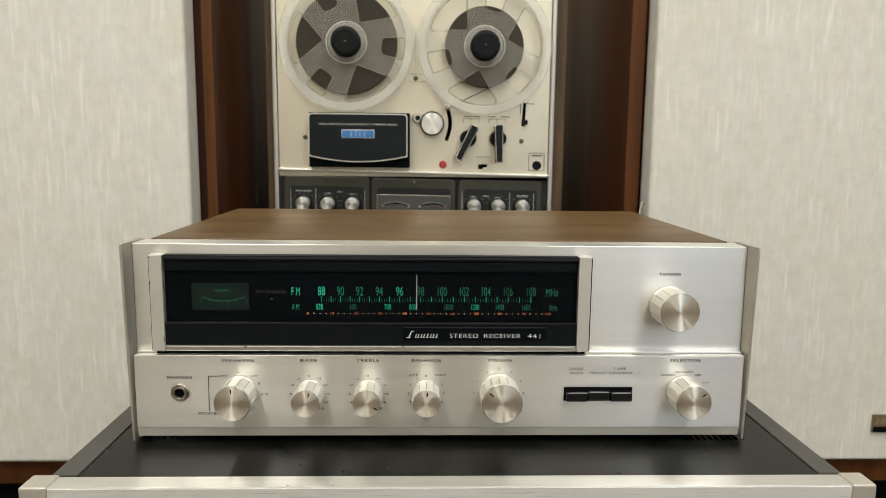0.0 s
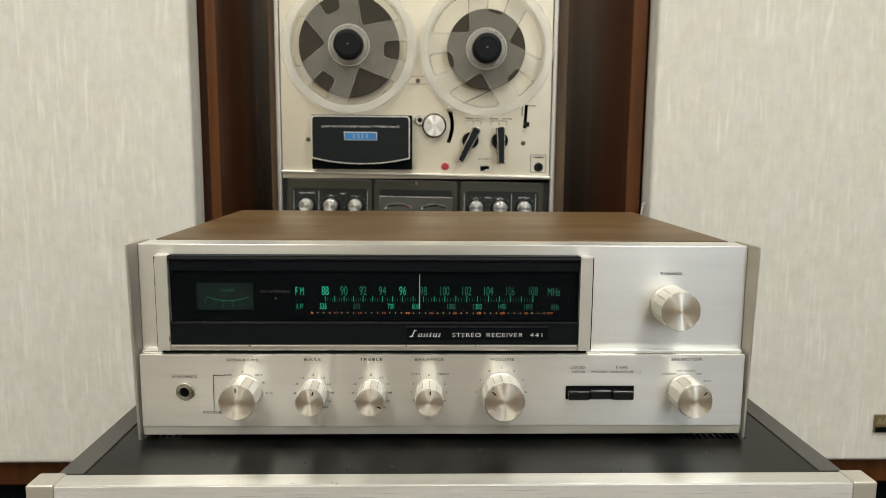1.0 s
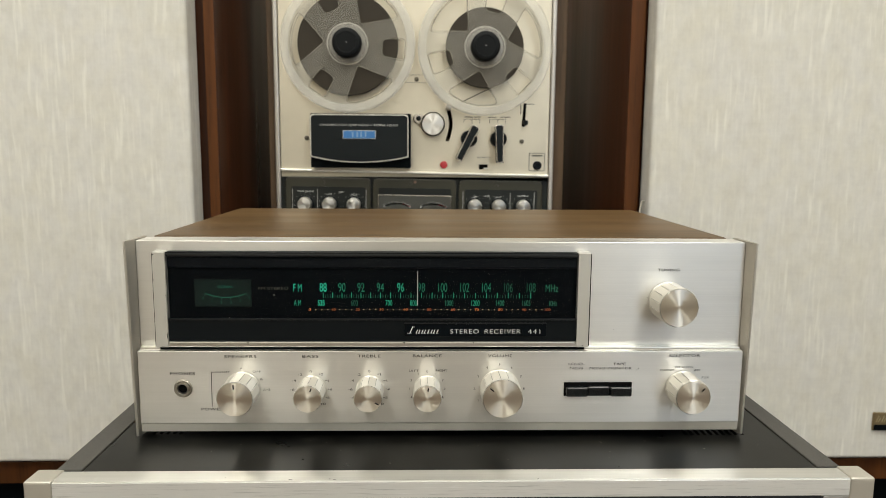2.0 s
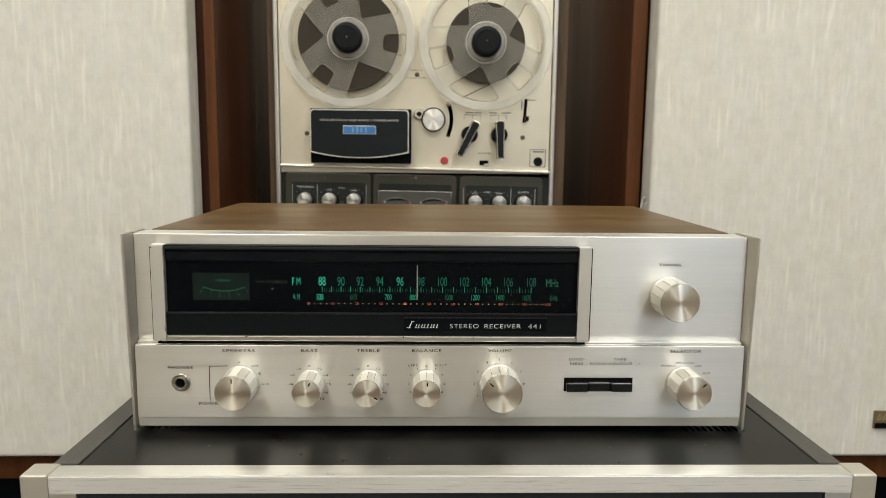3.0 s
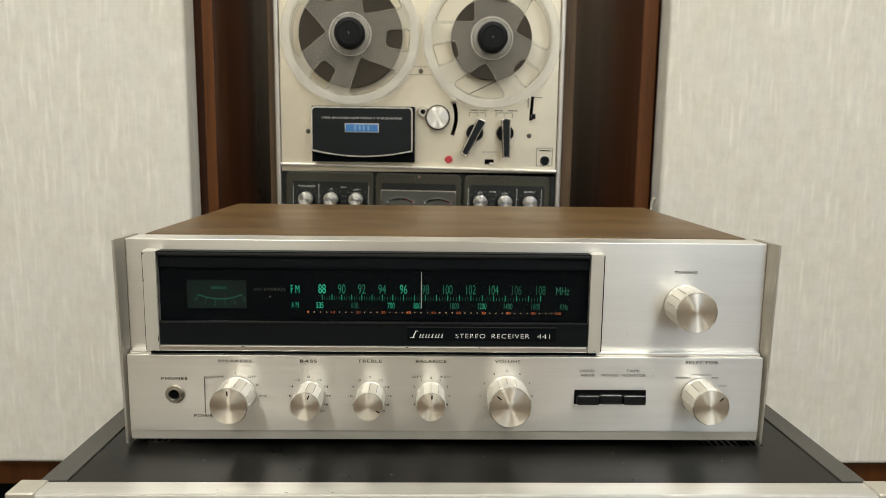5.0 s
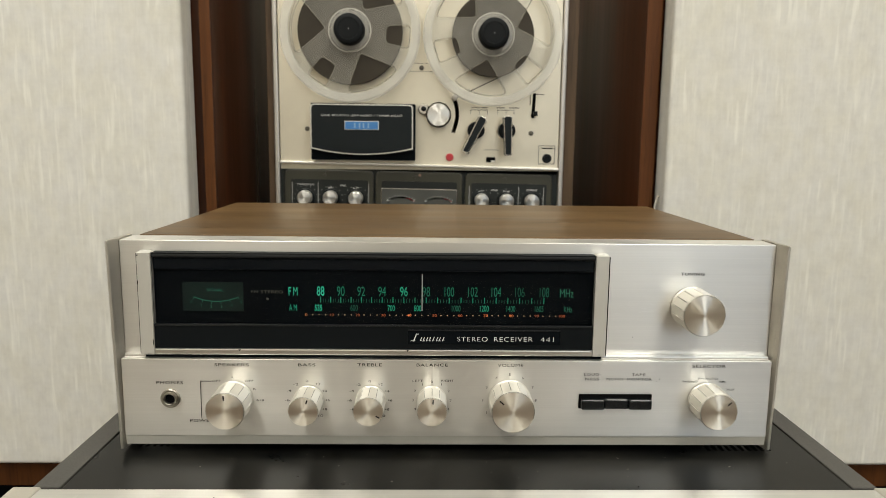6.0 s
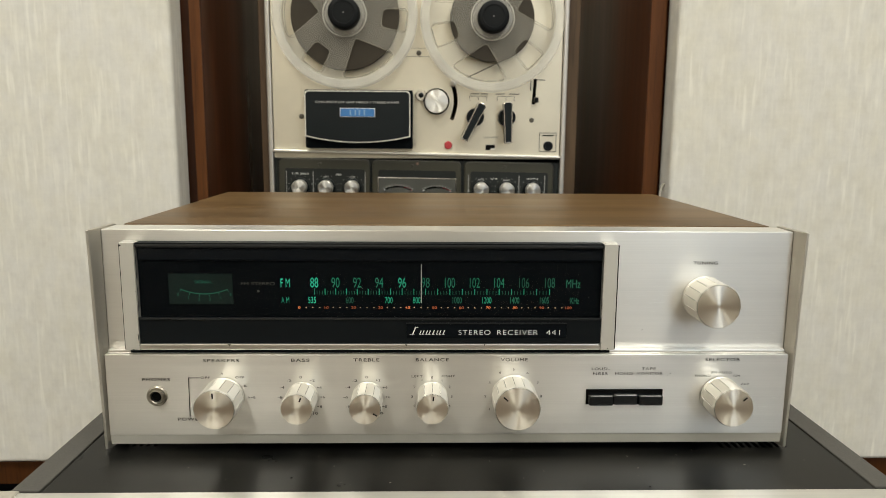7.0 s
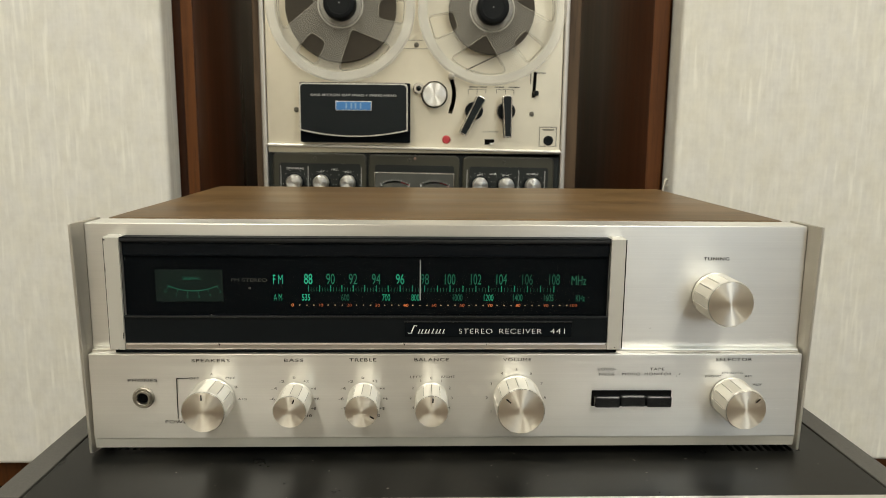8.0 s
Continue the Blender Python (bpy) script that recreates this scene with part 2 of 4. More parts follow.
SLATE = plain("dark_slate_panel", (0.020, 0.024, 0.029), 0.35, 0.0, 0.1, spec=0.35, relief=0)
RAIL_PAINT = plain("dark_grey_painted_rail", (0.062, 0.059, 0.053), 0.5, 0.0, 0.06, 900, relief=0.02)
WALNUT = wood("walnut_veneer", (0.150, 0.089, 0.036), (0.190, 0.112, 0.047), (4, 60, 60), 0.36, 0.36)
CABINET_WOOD = wood("dark_red_brown_wood", (0.038, 0.0105, 0.0036), (0.104, 0.0320, 0.0098), (70, 70, 3.5), 0.31, spec=0.36)
EDGE_WOOD = wood("red_brown_wood_edge", (0.090, 0.029, 0.0060), (0.150, 0.050, 0.0105), (80, 80, 4), 0.48, spec=0.22)
DECK_WOOD = wood("brown_deck_wood", (0.085, 0.05, 0.025), (0.16, 0.10, 0.055), (70, 70, 4), 0.5)
CLOTH = linen("grille_linen")
GREEN = glow("lit_green", (0.02, 0.62, 0.34), 0.5)
GREEN_BRIGHT = glow("bright_green", (0.03, 0.70, 0.40), 0.85)
GREEN_MID = glow("half_lit_green", (0.02, 0.58, 0.32), 0.28)
GREEN_DIM = glow("dim_green", (0.04, 0.42, 0.24), 0.30)
ORANGE = glow("lit_orange", (0.95, 0.24, 0.07), 1.1)
PALE_DOT = glow("lit_pale", (0.95, 0.62, 0.32), 0.9)
# Meter face emits faintly all over, to lift its dark tone.
METER_FACE = glow("faint_glow_meter_face", (0.03, 0.06, 0.045), 0.10, (0.0100, 0.0145, 0.0138))
GREEN_FAINT = glow("faint_green", (0.02, 0.50, 0.28), 0.17)
ORANGE_DIM = glow("dim_orange", (0.85, 0.20, 0.07), 0.55)
GREY_INK = plain("dim_grey_ink", (0.06, 0.06, 0.05), 0.6, relief=0)
GLASS = pane("dial_glass", ior=1.11, rough=0.07)
CHAMPAGNE = plain("champagne_metal", (0.730, 0.678, 0.560), 0.43, 0.80, 0.05, 900)
END_BLOCK = plain("satin_beige_metal", (0.52, 0.49, 0.43), 0.42, 0.5, 0.05, 700, relief=0.02)
DECK_FRAME = plain("pale_grey_aluminium", (0.60, 0.57, 0.53), 0.4, 0.8, 0.05)
DECK_BLACK = plain("deck_black_panel", (0.015, 0.0175, 0.0165), 0.4, 0.0, 0.2, spec=0.3, relief=0)
DECK_GREEN = plain("deck_dark_olive_panel", (0.043, 0.041, 0.028), 0.40, 0.1, 0.15, relief=0)
TRIM = plain("bright_trim", (0.80, 0.78, 0.73), 0.32, 0.7, 0.04, relief=0)
COVER = plain("slate_black_plastic", (0.007, 0.010, 0.012), 0.36, 0.0, 0.12, spec=0.22, relief=0.01)
BLUE = plain("blue_plate", (0.045, 0.18, 0.45), 0.4, 0.1, 0.12, relief=0)
PALE_BLUE = plain("pale_blue_print", (0.20, 0.34, 0.52), 0.4, relief=0)
RED = plain("red_button", (0.42, 0.035, 0.045), 0.35, relief=0)
FLANGE = hazy_plastic("clear_reel_plastic", (0.86, 0.83, 0.73), 0.080, 0.10)
WINDOW_EDGE = hazy_plastic("clear_plastic_edge", (0.46, 0.43, 0.34), 0.36, 0.06)
TAPE = plain("brown_magnetic_tape", (0.036, 0.029, 0.020), 0.42, 0.0, 0.15, 1500, spec=0.25)
RUBBER = plain("dark_rubber", (0.0050, 0.0060, 0.0070), 0.5, spec=0.16, relief=0.02)
METER_PAPER = plain("grey_meter_paper", (0.062, 0.063, 0.055), 0.5, relief=0)
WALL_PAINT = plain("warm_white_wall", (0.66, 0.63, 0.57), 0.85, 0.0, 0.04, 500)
# Wall colour darkened to carry the shade behind the loudspeakers.
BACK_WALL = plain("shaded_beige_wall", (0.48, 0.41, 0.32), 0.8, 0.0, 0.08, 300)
CEIL_PAINT = plain("white_ceiling_paint", (0.78, 0.77, 0.74), 0.9, 0.0, 0.03, 500)
FLOOR_WOOD = wood("brown_floor", (0.06, 0.04, 0.025), (0.12, 0.08, 0.05), (30, 3, 30), 0.5)
PALE_DOT_INK = plain("pale_gold_print", (0.50, 0.42, 0.25), 0.5, 0.3, relief=0)
PALE_THREAD = plain("pale_thread", (0.55, 0.52, 0.45), 0.8)
SLOT_BROWN = plain("worn_brown_slot", (0.045, 0.034, 0.022), 0.35, 0.5, 0.4, 300, relief=0)
BRASS = plain("dull_brass_plate", (0.26, 0.20, 0.11), 0.4, 0.7, 0.2)
LAMP_WHITE = glow("lamp_diffuser", (1.0, 0.95, 0.86), 1.0, (0.8, 0.8, 0.8))

# ---- shape helpers ----


def finish(name, bm, mat, smooth=False):
    bmesh.ops.recalc_face_normals(bm, faces=bm.faces)
    me = bpy.data.meshes.new(name)
    bm.to_mesh(me)
    bm.free()
    me.materials.append(mat)
    if smooth:
        me.shade_smooth()
        me.set_sharp_from_angle(angle=radians(32))
    return me


def part(name, bm, mat, parent, label="", at=(0, 0, 0), smooth=False):
    """Links a bmesh (or a mesh) as one mesh object under a thing or a part."""
    me = finish(name, bm, mat, smooth) if isinstance(bm, bmesh.types.BMesh) else bm
    if me.materials and mat and not isinstance(bm, bmesh.types.BMesh):
        me.materials[0] = mat
    elif mat and not me.materials:
        me.materials.append(mat)
    ob = new(name, me)
    ob.parent = parent
    ob.location = at
    if label:
        ob["label"] = label
    return ob


def thing(name, label, category, at=(0, 0, 0), group=""):
    ob = new(name)
    ob.empty_display_size = 0.05
    ob.location = at
    return tagged(ob, label, category, group)


def structure(name, bm, mat, label, category):
    ob = new(name, finish(name, bm, mat))
    return tagged(ob, label, category, kind="structure")


def box(x0, x1, y0, y1, z0, z1, edge=0.0, bm=None, steps=2):
    bm = bm or bmesh.new()
    made = bmesh.ops.create_cube(bm, size=1.0)["verts"]
    for v in made:
        v.co = ((x0 + x1) / 2 + v.co.x * (x1 - x0), (y0 + y1) / 2 + v.co.y * (y1 - y0), (z0 + z1) / 2 + v.co.z * (z1 - z0))
    if edge:
        rims = list({e for v in made for e in v.link_edges})
        bmesh.ops.bevel(bm, geom=rims, offset=edge, segments=steps, affect="EDGES", profile=0.6)
    return bm


def prism(outline, y0, y1, edge=0.0):
    """An outline in x and z, drawn out from y0 to y1."""
    bm = bmesh.new()
    front = [bm.verts.new((x, y0, z)) for x, z in outline]
    back = [bm.verts.new((x, y1, z)) for x, z in outline]
    bm.faces.new(front)
    bm.faces.new(back[::-1])
    n = len(front)
    for i in range(n):
        bm.faces.new((front[i], front[(i + 1) % n], back[(i + 1) % n], back[i]))
    bmesh.ops.recalc_face_normals(bm, faces=bm.faces)
    if edge:
        rims = [e for e in bm.edges if all(abs(v.co.y - y0) < 1e-7 for v in e.verts)]
        bmesh.ops.bevel(bm, geom=rims, offset=edge, segments=2, affect="EDGES", profile=0.6)
    return bm


def upright(outline, z0, z1):
    """An outline in x and y, drawn up from z0 to z1."""
    bm = bmesh.new()
    low = [bm.verts.new((x, y, z0)) for x, y in outline]
    top = [bm.verts.new((x, y, z1)) for x, y in outline]
    bm.faces.new(low)
    bm.faces.new(top[::-1])
    n = len(low)
    for i in range(n):
        bm.faces.new((low[i], low[(i + 1) % n], top[(i + 1) % n], top[i]))
    return bm


def turned(profile, segs=48, bm=None):
    """A profile of (radius, distance out towards -y), turned about the y axis."""
    bm = bm or bmesh.new()
    rings = []
    for r, d in profile:
        if r < 1e-6:
            rings.append([bm.verts.new((0, -d, 0))])
        else:
            rings.append([bm.verts.new((r * math.cos(a), -d, r * math.sin(a))) for a in (2 * math.pi * i / segs for i in range(segs))])
    for a, b in zip(rings, rings[1:]):
        for i in range(segs):
            j = (i + 1) % segs
            if len(a) == 1 and len(b) > 1:
                bm.faces.new((a[0], b[i], b[j]))
            elif len(b) == 1 and len(a) > 1:
                bm.faces.new((a[i], a[j], b[0]))
            elif len(a) > 1:
                bm.faces.new((a[i], a[j], b[j], b[i]))
    return bm


def rounded(x0, x1, z0, z1, r, steps=5):
    pts = []
    for cx, cz, a0 in ((x1 - r, z1 - r, 0), (x0 + r, z1 - r, 90), (x0 + r, z0 + r, 180), (x1 - r, z0 + r, 270)):
        for i in range(steps + 1):
            a = radians(a0 + 90 * i / steps)
            pts.append((cx + r * math.cos(a), cz + r * math.sin(a)))
    return pts


def stroke(points, width, y=0.0, bm=None):
    """A flat printed line through points in x and z."""
    bm = bm or bmesh.new()
    for (ax, az), (bx, bz) in zip(points, points[1:]):
        d = Vector((bx - ax, bz - az)).normalized()
        nx, nz = -d.y * width / 2, d.x * width / 2
        ex, ez = d.x * width / 2, d.y * width / 2
        bm.faces.new([bm.verts.new((px, y, pz)) for px, pz in ((ax - ex + nx, az - ez + nz), (bx + ex + nx, bz + ez + nz), (bx + ex - nx, bz + ez - nz), (ax - ex - nx, az - ez - nz))])
    return bm


def lettering(words, x, z, y, high, wide=None, mat=None, parent=None, name="lettering", stretch=1.0, weight=0.0, apart=1.0):
    """Printed words centred at x, z on the plane y, facing -y; sizes in metres."""
    font = bpy.data.curves.new("print", "FONT")
    font.body, font.offset, font.space_character = words, weight, apart
    carrier = bpy.data.objects.new("print", font)
    me = bpy.data.meshes.new_from_object(carrier)
    bpy.data.objects.remove(carrier)
    bpy.data.curves.remove(font)
    co = np.empty(len(me.vertices) * 3)
    me.vertices.foreach_get("co", co)
    co = co.reshape(-1, 3)
    lo, hi = co.min(0), co.max(0)
    kz = high / (hi[1] - lo[1])
    kx = wide / (hi[0] - lo[0]) if wide else kz * stretch
    mid = (lo + hi) / 2
    flat = np.stack([(co[:, 0] - mid[0]) * kx, np.zeros(len(co)), (co[:, 1] - mid[1]) * kz], 1)
    me.vertices.foreach_set("co", flat.ravel())
    me.update()
    me.materials.clear()
    me.materials.append(mat)
    ob = new(name, me)
    ob.parent, ob.location = parent, (x, y, z)
    return ob


# ---- room ----
X0, X1, Y0, Y1 = -1.9, 2.1, -3.1, 1.05
structure("floor", box(X0 - 0.1, X1 + 0.1, Y0 - 0.1, Y1 + 0.1, FLOOR - 0.1, FLOOR), FLOOR_WOOD, "brown wooden floor of a small listening room", "floor")
structure("ceiling", box(X0 - 0.1, X1 + 0.1, Y0 - 0.1, Y1 + 0.1, CEIL, CEIL + 0.1), CEIL_PAINT, "white painted ceiling", "ceiling")
structure("wall_north", box(X0, X1, Y1, Y1 + 0.1, FLOOR, CEIL), BACK_WALL, "wall behind the loudspeakers, its paint darkened for shade", "wall")
structure("wall_west", box(X0 - 0.1, X0, Y0 - 0.1, Y1 + 0.1, FLOOR, CEIL), WALL_PAINT, "warm white side wall", "wall")
structure("wall_east", box(X1, X1 + 0.1, Y0 - 0.1, Y1 + 0.1, FLOOR, CEIL), WALL_PAINT, "warm white side wall", "wall")
south = box(X0, 0.85, Y0 - 0.1, Y0, FLOOR, CEIL)
box(1.85, X1, Y0 - 0.1, Y0, FLOOR, CEIL, bm=south)
box(0.85, 1.85, Y0 - 0.1, Y0, FLOOR, 0.08, bm=south)
box(0.85, 1.85, Y0 - 0.1, Y0, 1.42, CEIL, bm=south)
structure("wall_south", south, WALL_PAINT, "warm white wall with a window opening", "wall")


def window_unit():
    """An added, unseen window behind the viewer: frame, sill, mullion and two panes."""
    win = tagged(new("window_1"), "white framed window with two panes, added unseen behind the viewer", "window", kind="structure")
    win.location = (1.35, Y0, 0.75)
    for x0, x1, z0, z1 in ((-0.5, -0.45, -0.67, 0.67), (0.45, 0.5, -0.67, 0.67), (-0.449, 0.449, -0.67, -0.62), (-0.449, 0.449, 0.62, 0.67), (-0.02, 0.02, -0.619, 0.619)):
        part("window_frame", box(x0, x1, -0.07, -0.02, z0, z1, 0.004), CEIL_PAINT, win)
    part("window_sill", box(-0.52, 0.52, -0.02, 0.06, -0.70, -0.672, 0.006), CEIL_PAINT, win)
    for x0, x1 in ((-0.449, -0.021), (0.021, 0.449)):
        pane_ob = part("pane", box(x0, x1, -0.048, -0.042, -0.619, 0.619), GLASS, win)
        pane_ob.visible_shadow = False


window_unit()


def ceiling_light(x, y):
    lamp = thing("ceiling_light", "long white ceiling light fixed to the ceiling", "ceiling light", (x, y, CEIL), "ceiling lights")
    part("housing", box(-0.17, 0.17, -0.62, 0.62, -0.05, 0, 0.006), CEIL_PAINT, lamp)
    part("diffuser", box(-0.145, 0.145, -0.59, 0.59, -0.06, -0.05, 0.003), LAMP_WHITE, lamp)


for lx, ly, lw in LAMPS:
    ceiling_light(lx, ly)

# ---- stereo receiver ----
receiver = thing("stereo_receiver", "silver stereo receiver with brushed aluminium front and walnut case", "stereo receiver")
part("wood_case", box(-0.2135, 0.2135, 0.030, 0.276, 0.000, 0.1312, 0.0012), WALNUT, receiver, "walnut veneered case")
top = box(-0.2180, 0.2180, 0.0075, 0.0296, 0.052, 0.1305, 0.0006)
part("upper_panel", top, ALU, receiver, "brushed aluminium upper front panel")
part("lower_panel", box(-0.2178, 0.2178, 0.0, 0.0072, -0.0018, 0.0520, 0.0004), ALU, receiver, "brushed aluminium lower front panel")
part("ledge", box(-0.2165, 0.2165, 0.0022, 0.0073, 0.0521, 0.0546, 0.0008), ALU_EDGE, receiver, "bright step between the panels")
low = bmesh.new()
bevel_pts = [(0.0003, -0.00185), (0.0013, -0.0082), (0.029, -0.0082), (0.029, -0.00185)]
ends = [[low.verts.new((x, y, z)) for y, z in bevel_pts] for x in (-0.2176, 0.2176)]
low.faces.new(ends[0])
low.faces.new(ends[1][::-1])
for i in range(4):
    low.faces.new((ends[0][i], ends[1][i], ends[1][(i + 1) % 4], ends[0][(i + 1) % 4]))
part("lower_bevel", low, ALU_BEVEL, receiver, "slanting lower edge of the front")
for s in (-1, 1):
    cap = upright([(s * x, y) for x, y in ((0.2222, -0.0035), (0.2222, 0.030), (0.2182, 0.030), (0.2182, 0.0074), (0.2206, -0.0035))], -0.0122, 0.1312)
    for v in cap.verts:
        if v.co.z < 0 and v.co.y < 0.02:
            v.co.y += 0.0052 if v.co.y < 0 else 0.0
    bmesh.ops.bevel(cap, geom=[e for e in cap.edges], offset=0.0002, segments=1, affect="EDGES")
    part("end_cap", cap, ALU_CAP, receiver, "satin aluminium end cap")
part("chassis", box(-0.205, 0.205, 0.032, 0.270, -0.0060, -0.0005), BLACK_METAL, receiver)
for fx in (-0.17, 0.17):
    for fy in (0.06, 0.24):
        part("foot", turned([(0, -0.004), (0.012, -0.004), (0.012, 0.0035), (0.010, 0.004), (0, 0.004)], 20), RUBBER, receiver, at=(fx, fy, -0.0100)).rotation_euler = (radians(90), 0, 0)

# dial window
FX0, FX1, FZ0, FZ1, FY = -0.2034, 0.1038, 0.0553, 0.1240, -0.0016
def frame_side(x0, x1, into):
    """One side of the dial frame; its upper end is cut aslant and leans back towards the panel."""
    bm = bmesh.new()
    rows = ((FZ0, FY), (FZ0 + 0.0004, FY - 0.0002), (FZ1 - 0.0008, FY - 0.0002), (FZ1 - 0.0006, FY + 0.0001), (FZ1 - 0.0001, 0.0068))
    front, back = [], []
    for k, (z, y) in enumerate(rows):
        trim = 0.0011 if k >= 3 else 0.0
        xa, xb = (x0, x1 - trim) if into > 0 else (x0 + trim, x1)
        front.append([bm.verts.new((xa, y, z)), bm.verts.new((xb, y, z))])
        back.append([bm.verts.new((xa, 0.0070, z)), bm.verts.new((xb, 0.0070, z))])
    for a, b, c, d in zip(front, front[1:], back, back[1:]):
        bm.faces.new((a[0], a[1], b[1], b[0]))
        bm.faces.new((a[0], b[0], d[0], c[0]))
        bm.faces.new((a[1], c[1], d[1], b[1]))
        bm.faces.new((c[0], d[0], d[1], c[1]))
    bm.faces.new((front[0][0], back[0][0], back[0][1], front[0][1]))
    bm.faces.new((front[-1][0], front[-1][1], back[-1][1], back[-1][0]))
    return part("frame_side", bm, ALU_FRAME, receiver, "sanded aluminium side of the dial frame")


left_side = frame_side(FX0, FX0 + 0.0086, 1)
right_side = frame_side(FX1 - 0.0084, FX1, -1)
# black edges left bare where the frame meets the panel, broader in places
for side, xa, xb in ((left_side, FX0 - 0.0005, FX0 - 0.00003), (right_side, FX1 + 0.00003, FX1 + 0.0008)):
    part("frame_seam", box(xa, xb, FY + 0.0002, 0.0070, FZ0 + 0.0006, FZ1 - 0.0012), DARK_HOLE, side, "black edge of the dial frame")
for side, x, z, w, h in ((left_side, FX0 + 0.0006, FZ1 - 0.0022, 0.0013, 0.0008), (left_side, FX0 + 0.0002, 0.104, 0.0004, 0.0030), (left_side, FX0 + 0.0083, 0.0930, 0.0005, 0.0007), (left_side, FX0 + 0.0083, 0.0640, 0.0005, 0.0050), (left_side, FX0 + 0.0050, FZ0 + 0.0005, 0.0020, 0.0004), (right_side, FX1 - 0.0040, FZ0 + 0.0014, 0.0006, 0.0005)):
    chip = bmesh.new()
    chip.faces.new([chip.verts.new((x + w * a, FY - 0.0004, z + h * b)) for a, b in ((-0.5, -0.1), (-0.1, -0.5), (0.4, -0.2), (0.5, 0.15), (0.05, 0.5), (-0.3, 0.35))])
    part("worn_chip", chip, DARK_HOLE, side)
part("frame_bottom", box(FX0 + 0.0087, FX1 - 0.0085, FY + 0.0001, 0.0070, FZ0, FZ0 + 0.0040, 0.0007), ALU_EDGE, receiver, "worn shiny lower lip of the dial frame")
# Black strip paints in the shadow that the dial frame casts below.
part("frame_underside", box(FX0 + 0.002, FX1 - 0.002, 0.0004, 0.0021, FZ0 - 0.0022, FZ0 - 0.0002), BLACK_SATIN, receiver, "black strip standing in for the shadow under the dial frame")
part("frame_top", box(FX0 + 0.0090, FX1 - 0.0088, FY + 0.0003, 0.0070, FZ1 - 0.0012, FZ1 - 0.0006, 0.0002), BLACK_SATIN, receiver)
part("window_lip", box(FX0 + 0.0088, FX1 - 0.0086, FY + 0.0004, 0.0020, FZ1 - 0.0038, FZ1 - 0.0012, 0.0009), LIP_BLACK, receiver, "glossy black upper lip of the dial window")
IX0, IX1 = FX0 + 0.0087, FX1 - 0.0085
part("dial_header", box(FX0 + 0.0089, FX1 - 0.0087, 0.0012, 0.0033, 0.1118, FZ1 - 0.0039, 0.0012), BEZEL_BLACK, receiver, "dark grey header over the dial")
dial = part("dial_plate", box(IX0, IX1, 0.0034, 0.0070, 0.0745, FZ1 - 0.0015), BLACK_SATIN, receiver, "black dial plate with lit green scales")
part("dial_glass", box(IX0, IX1, -0.0002, 0.0008, 0.0762, FZ1 - 0.0040, 0.0002), GLASS, receiver, "clear dark dial glass")
part("divider", box(IX0, IX1, -0.0012, 0.0012, 0.0748, 0.0760, 0.0004), LIP_BLACK, receiver, "thin raised line under the dial")
strip = part("name_strip", box(IX0, IX1, -0.0004, 0.0066, FZ0 + 0.0041, 0.0747, 0.0003), BLACK_PLASTIC, receiver, "glossy black name strip")
badge = part("name_plate", box(-0.0280, 0.0735, -0.0010, -0.0005, 0.0632, 0.0730, 0.0003), BLACK_SATIN, receiver, "raised black name plate")
part("plate_edge", box(-0.0280, 0.0735, -0.0014, -0.0006, 0.0722, 0.0731, 0.0003), LIP_BLACK, receiver)
SY = -0.0012
lettering("STEREO", 0.0149, 0.0668, SY, 0.0030, 0.0202, WHITE_INK, badge, weight=-0.014, apart=1.14)
lettering("RECEIVER", 0.0422, 0.0668, SY, 0.0030, 0.0257, WHITE_INK, badge, weight=-0.014, apart=1.14)
lettering("441", 0.0648, 0.0668, SY, 0.0032, 0.0088, WHITE_INK, badge, weight=-0.014, apart=1.14)
# maker's mark as plain slanted strokes
mark = bmesh.new()
for mx, mh, mw in ((-0.0236, 0.0046, 0.00075), (-0.0192, 0.0023, 0.0005), (-0.0174, 0.0023, 0.00055), (-0.0152, 0.0023, 0.0005), (-0.0134, 0.0023, 0.00055), (-0.0110, 0.0025, 0.0006), (-0.0086, 0.0023, 0.0005), (-0.0068, 0.0023, 0.00055), (-0.0045, 0.0024, 0.00055)):
    stroke([(mx - 0.0005, 0.0655), (mx - 0.0005 + 0.42 * mh, 0.0655 + mh)], mw, SY, mark)
    stroke([(mx - 0.0006, 0.0655), (mx + 0.0005, 0.0656)], 0.0003, SY, mark)
stroke([(-0.0222, 0.0700), (-0.0208, 0.0701)], 0.0005, SY, mark)
stroke([(-0.0258, 0.0656), (-0.0240, 0.0654)], 0.0004, SY, mark)
part("maker_mark", mark, WHITE_INK, badge, "white slanted maker's mark")

DY = 0.0030
meter = part("signal_meter", box(-0.1764, -0.1366, DY - 0.0004, 0.0033, 0.0839, 0.1034, 0.0002), METER_FACE, dial, "dark green signal meter window")
MY = DY - 0.0008
lettering("SIGNAL", -0.1546, 0.0983, MY, 0.0019, 0.0109, GREEN_DIM, meter)
R = 0.036
arc = [(-0.1543 + R * math.sin(a), 0.0906 + R - R * math.cos(a)) for a in (radians(-23.5 + 47 * i / 24) for i in range(25))]
part("meter_arc", stroke(arc, 0.0006, MY), GREEN_DIM, meter)
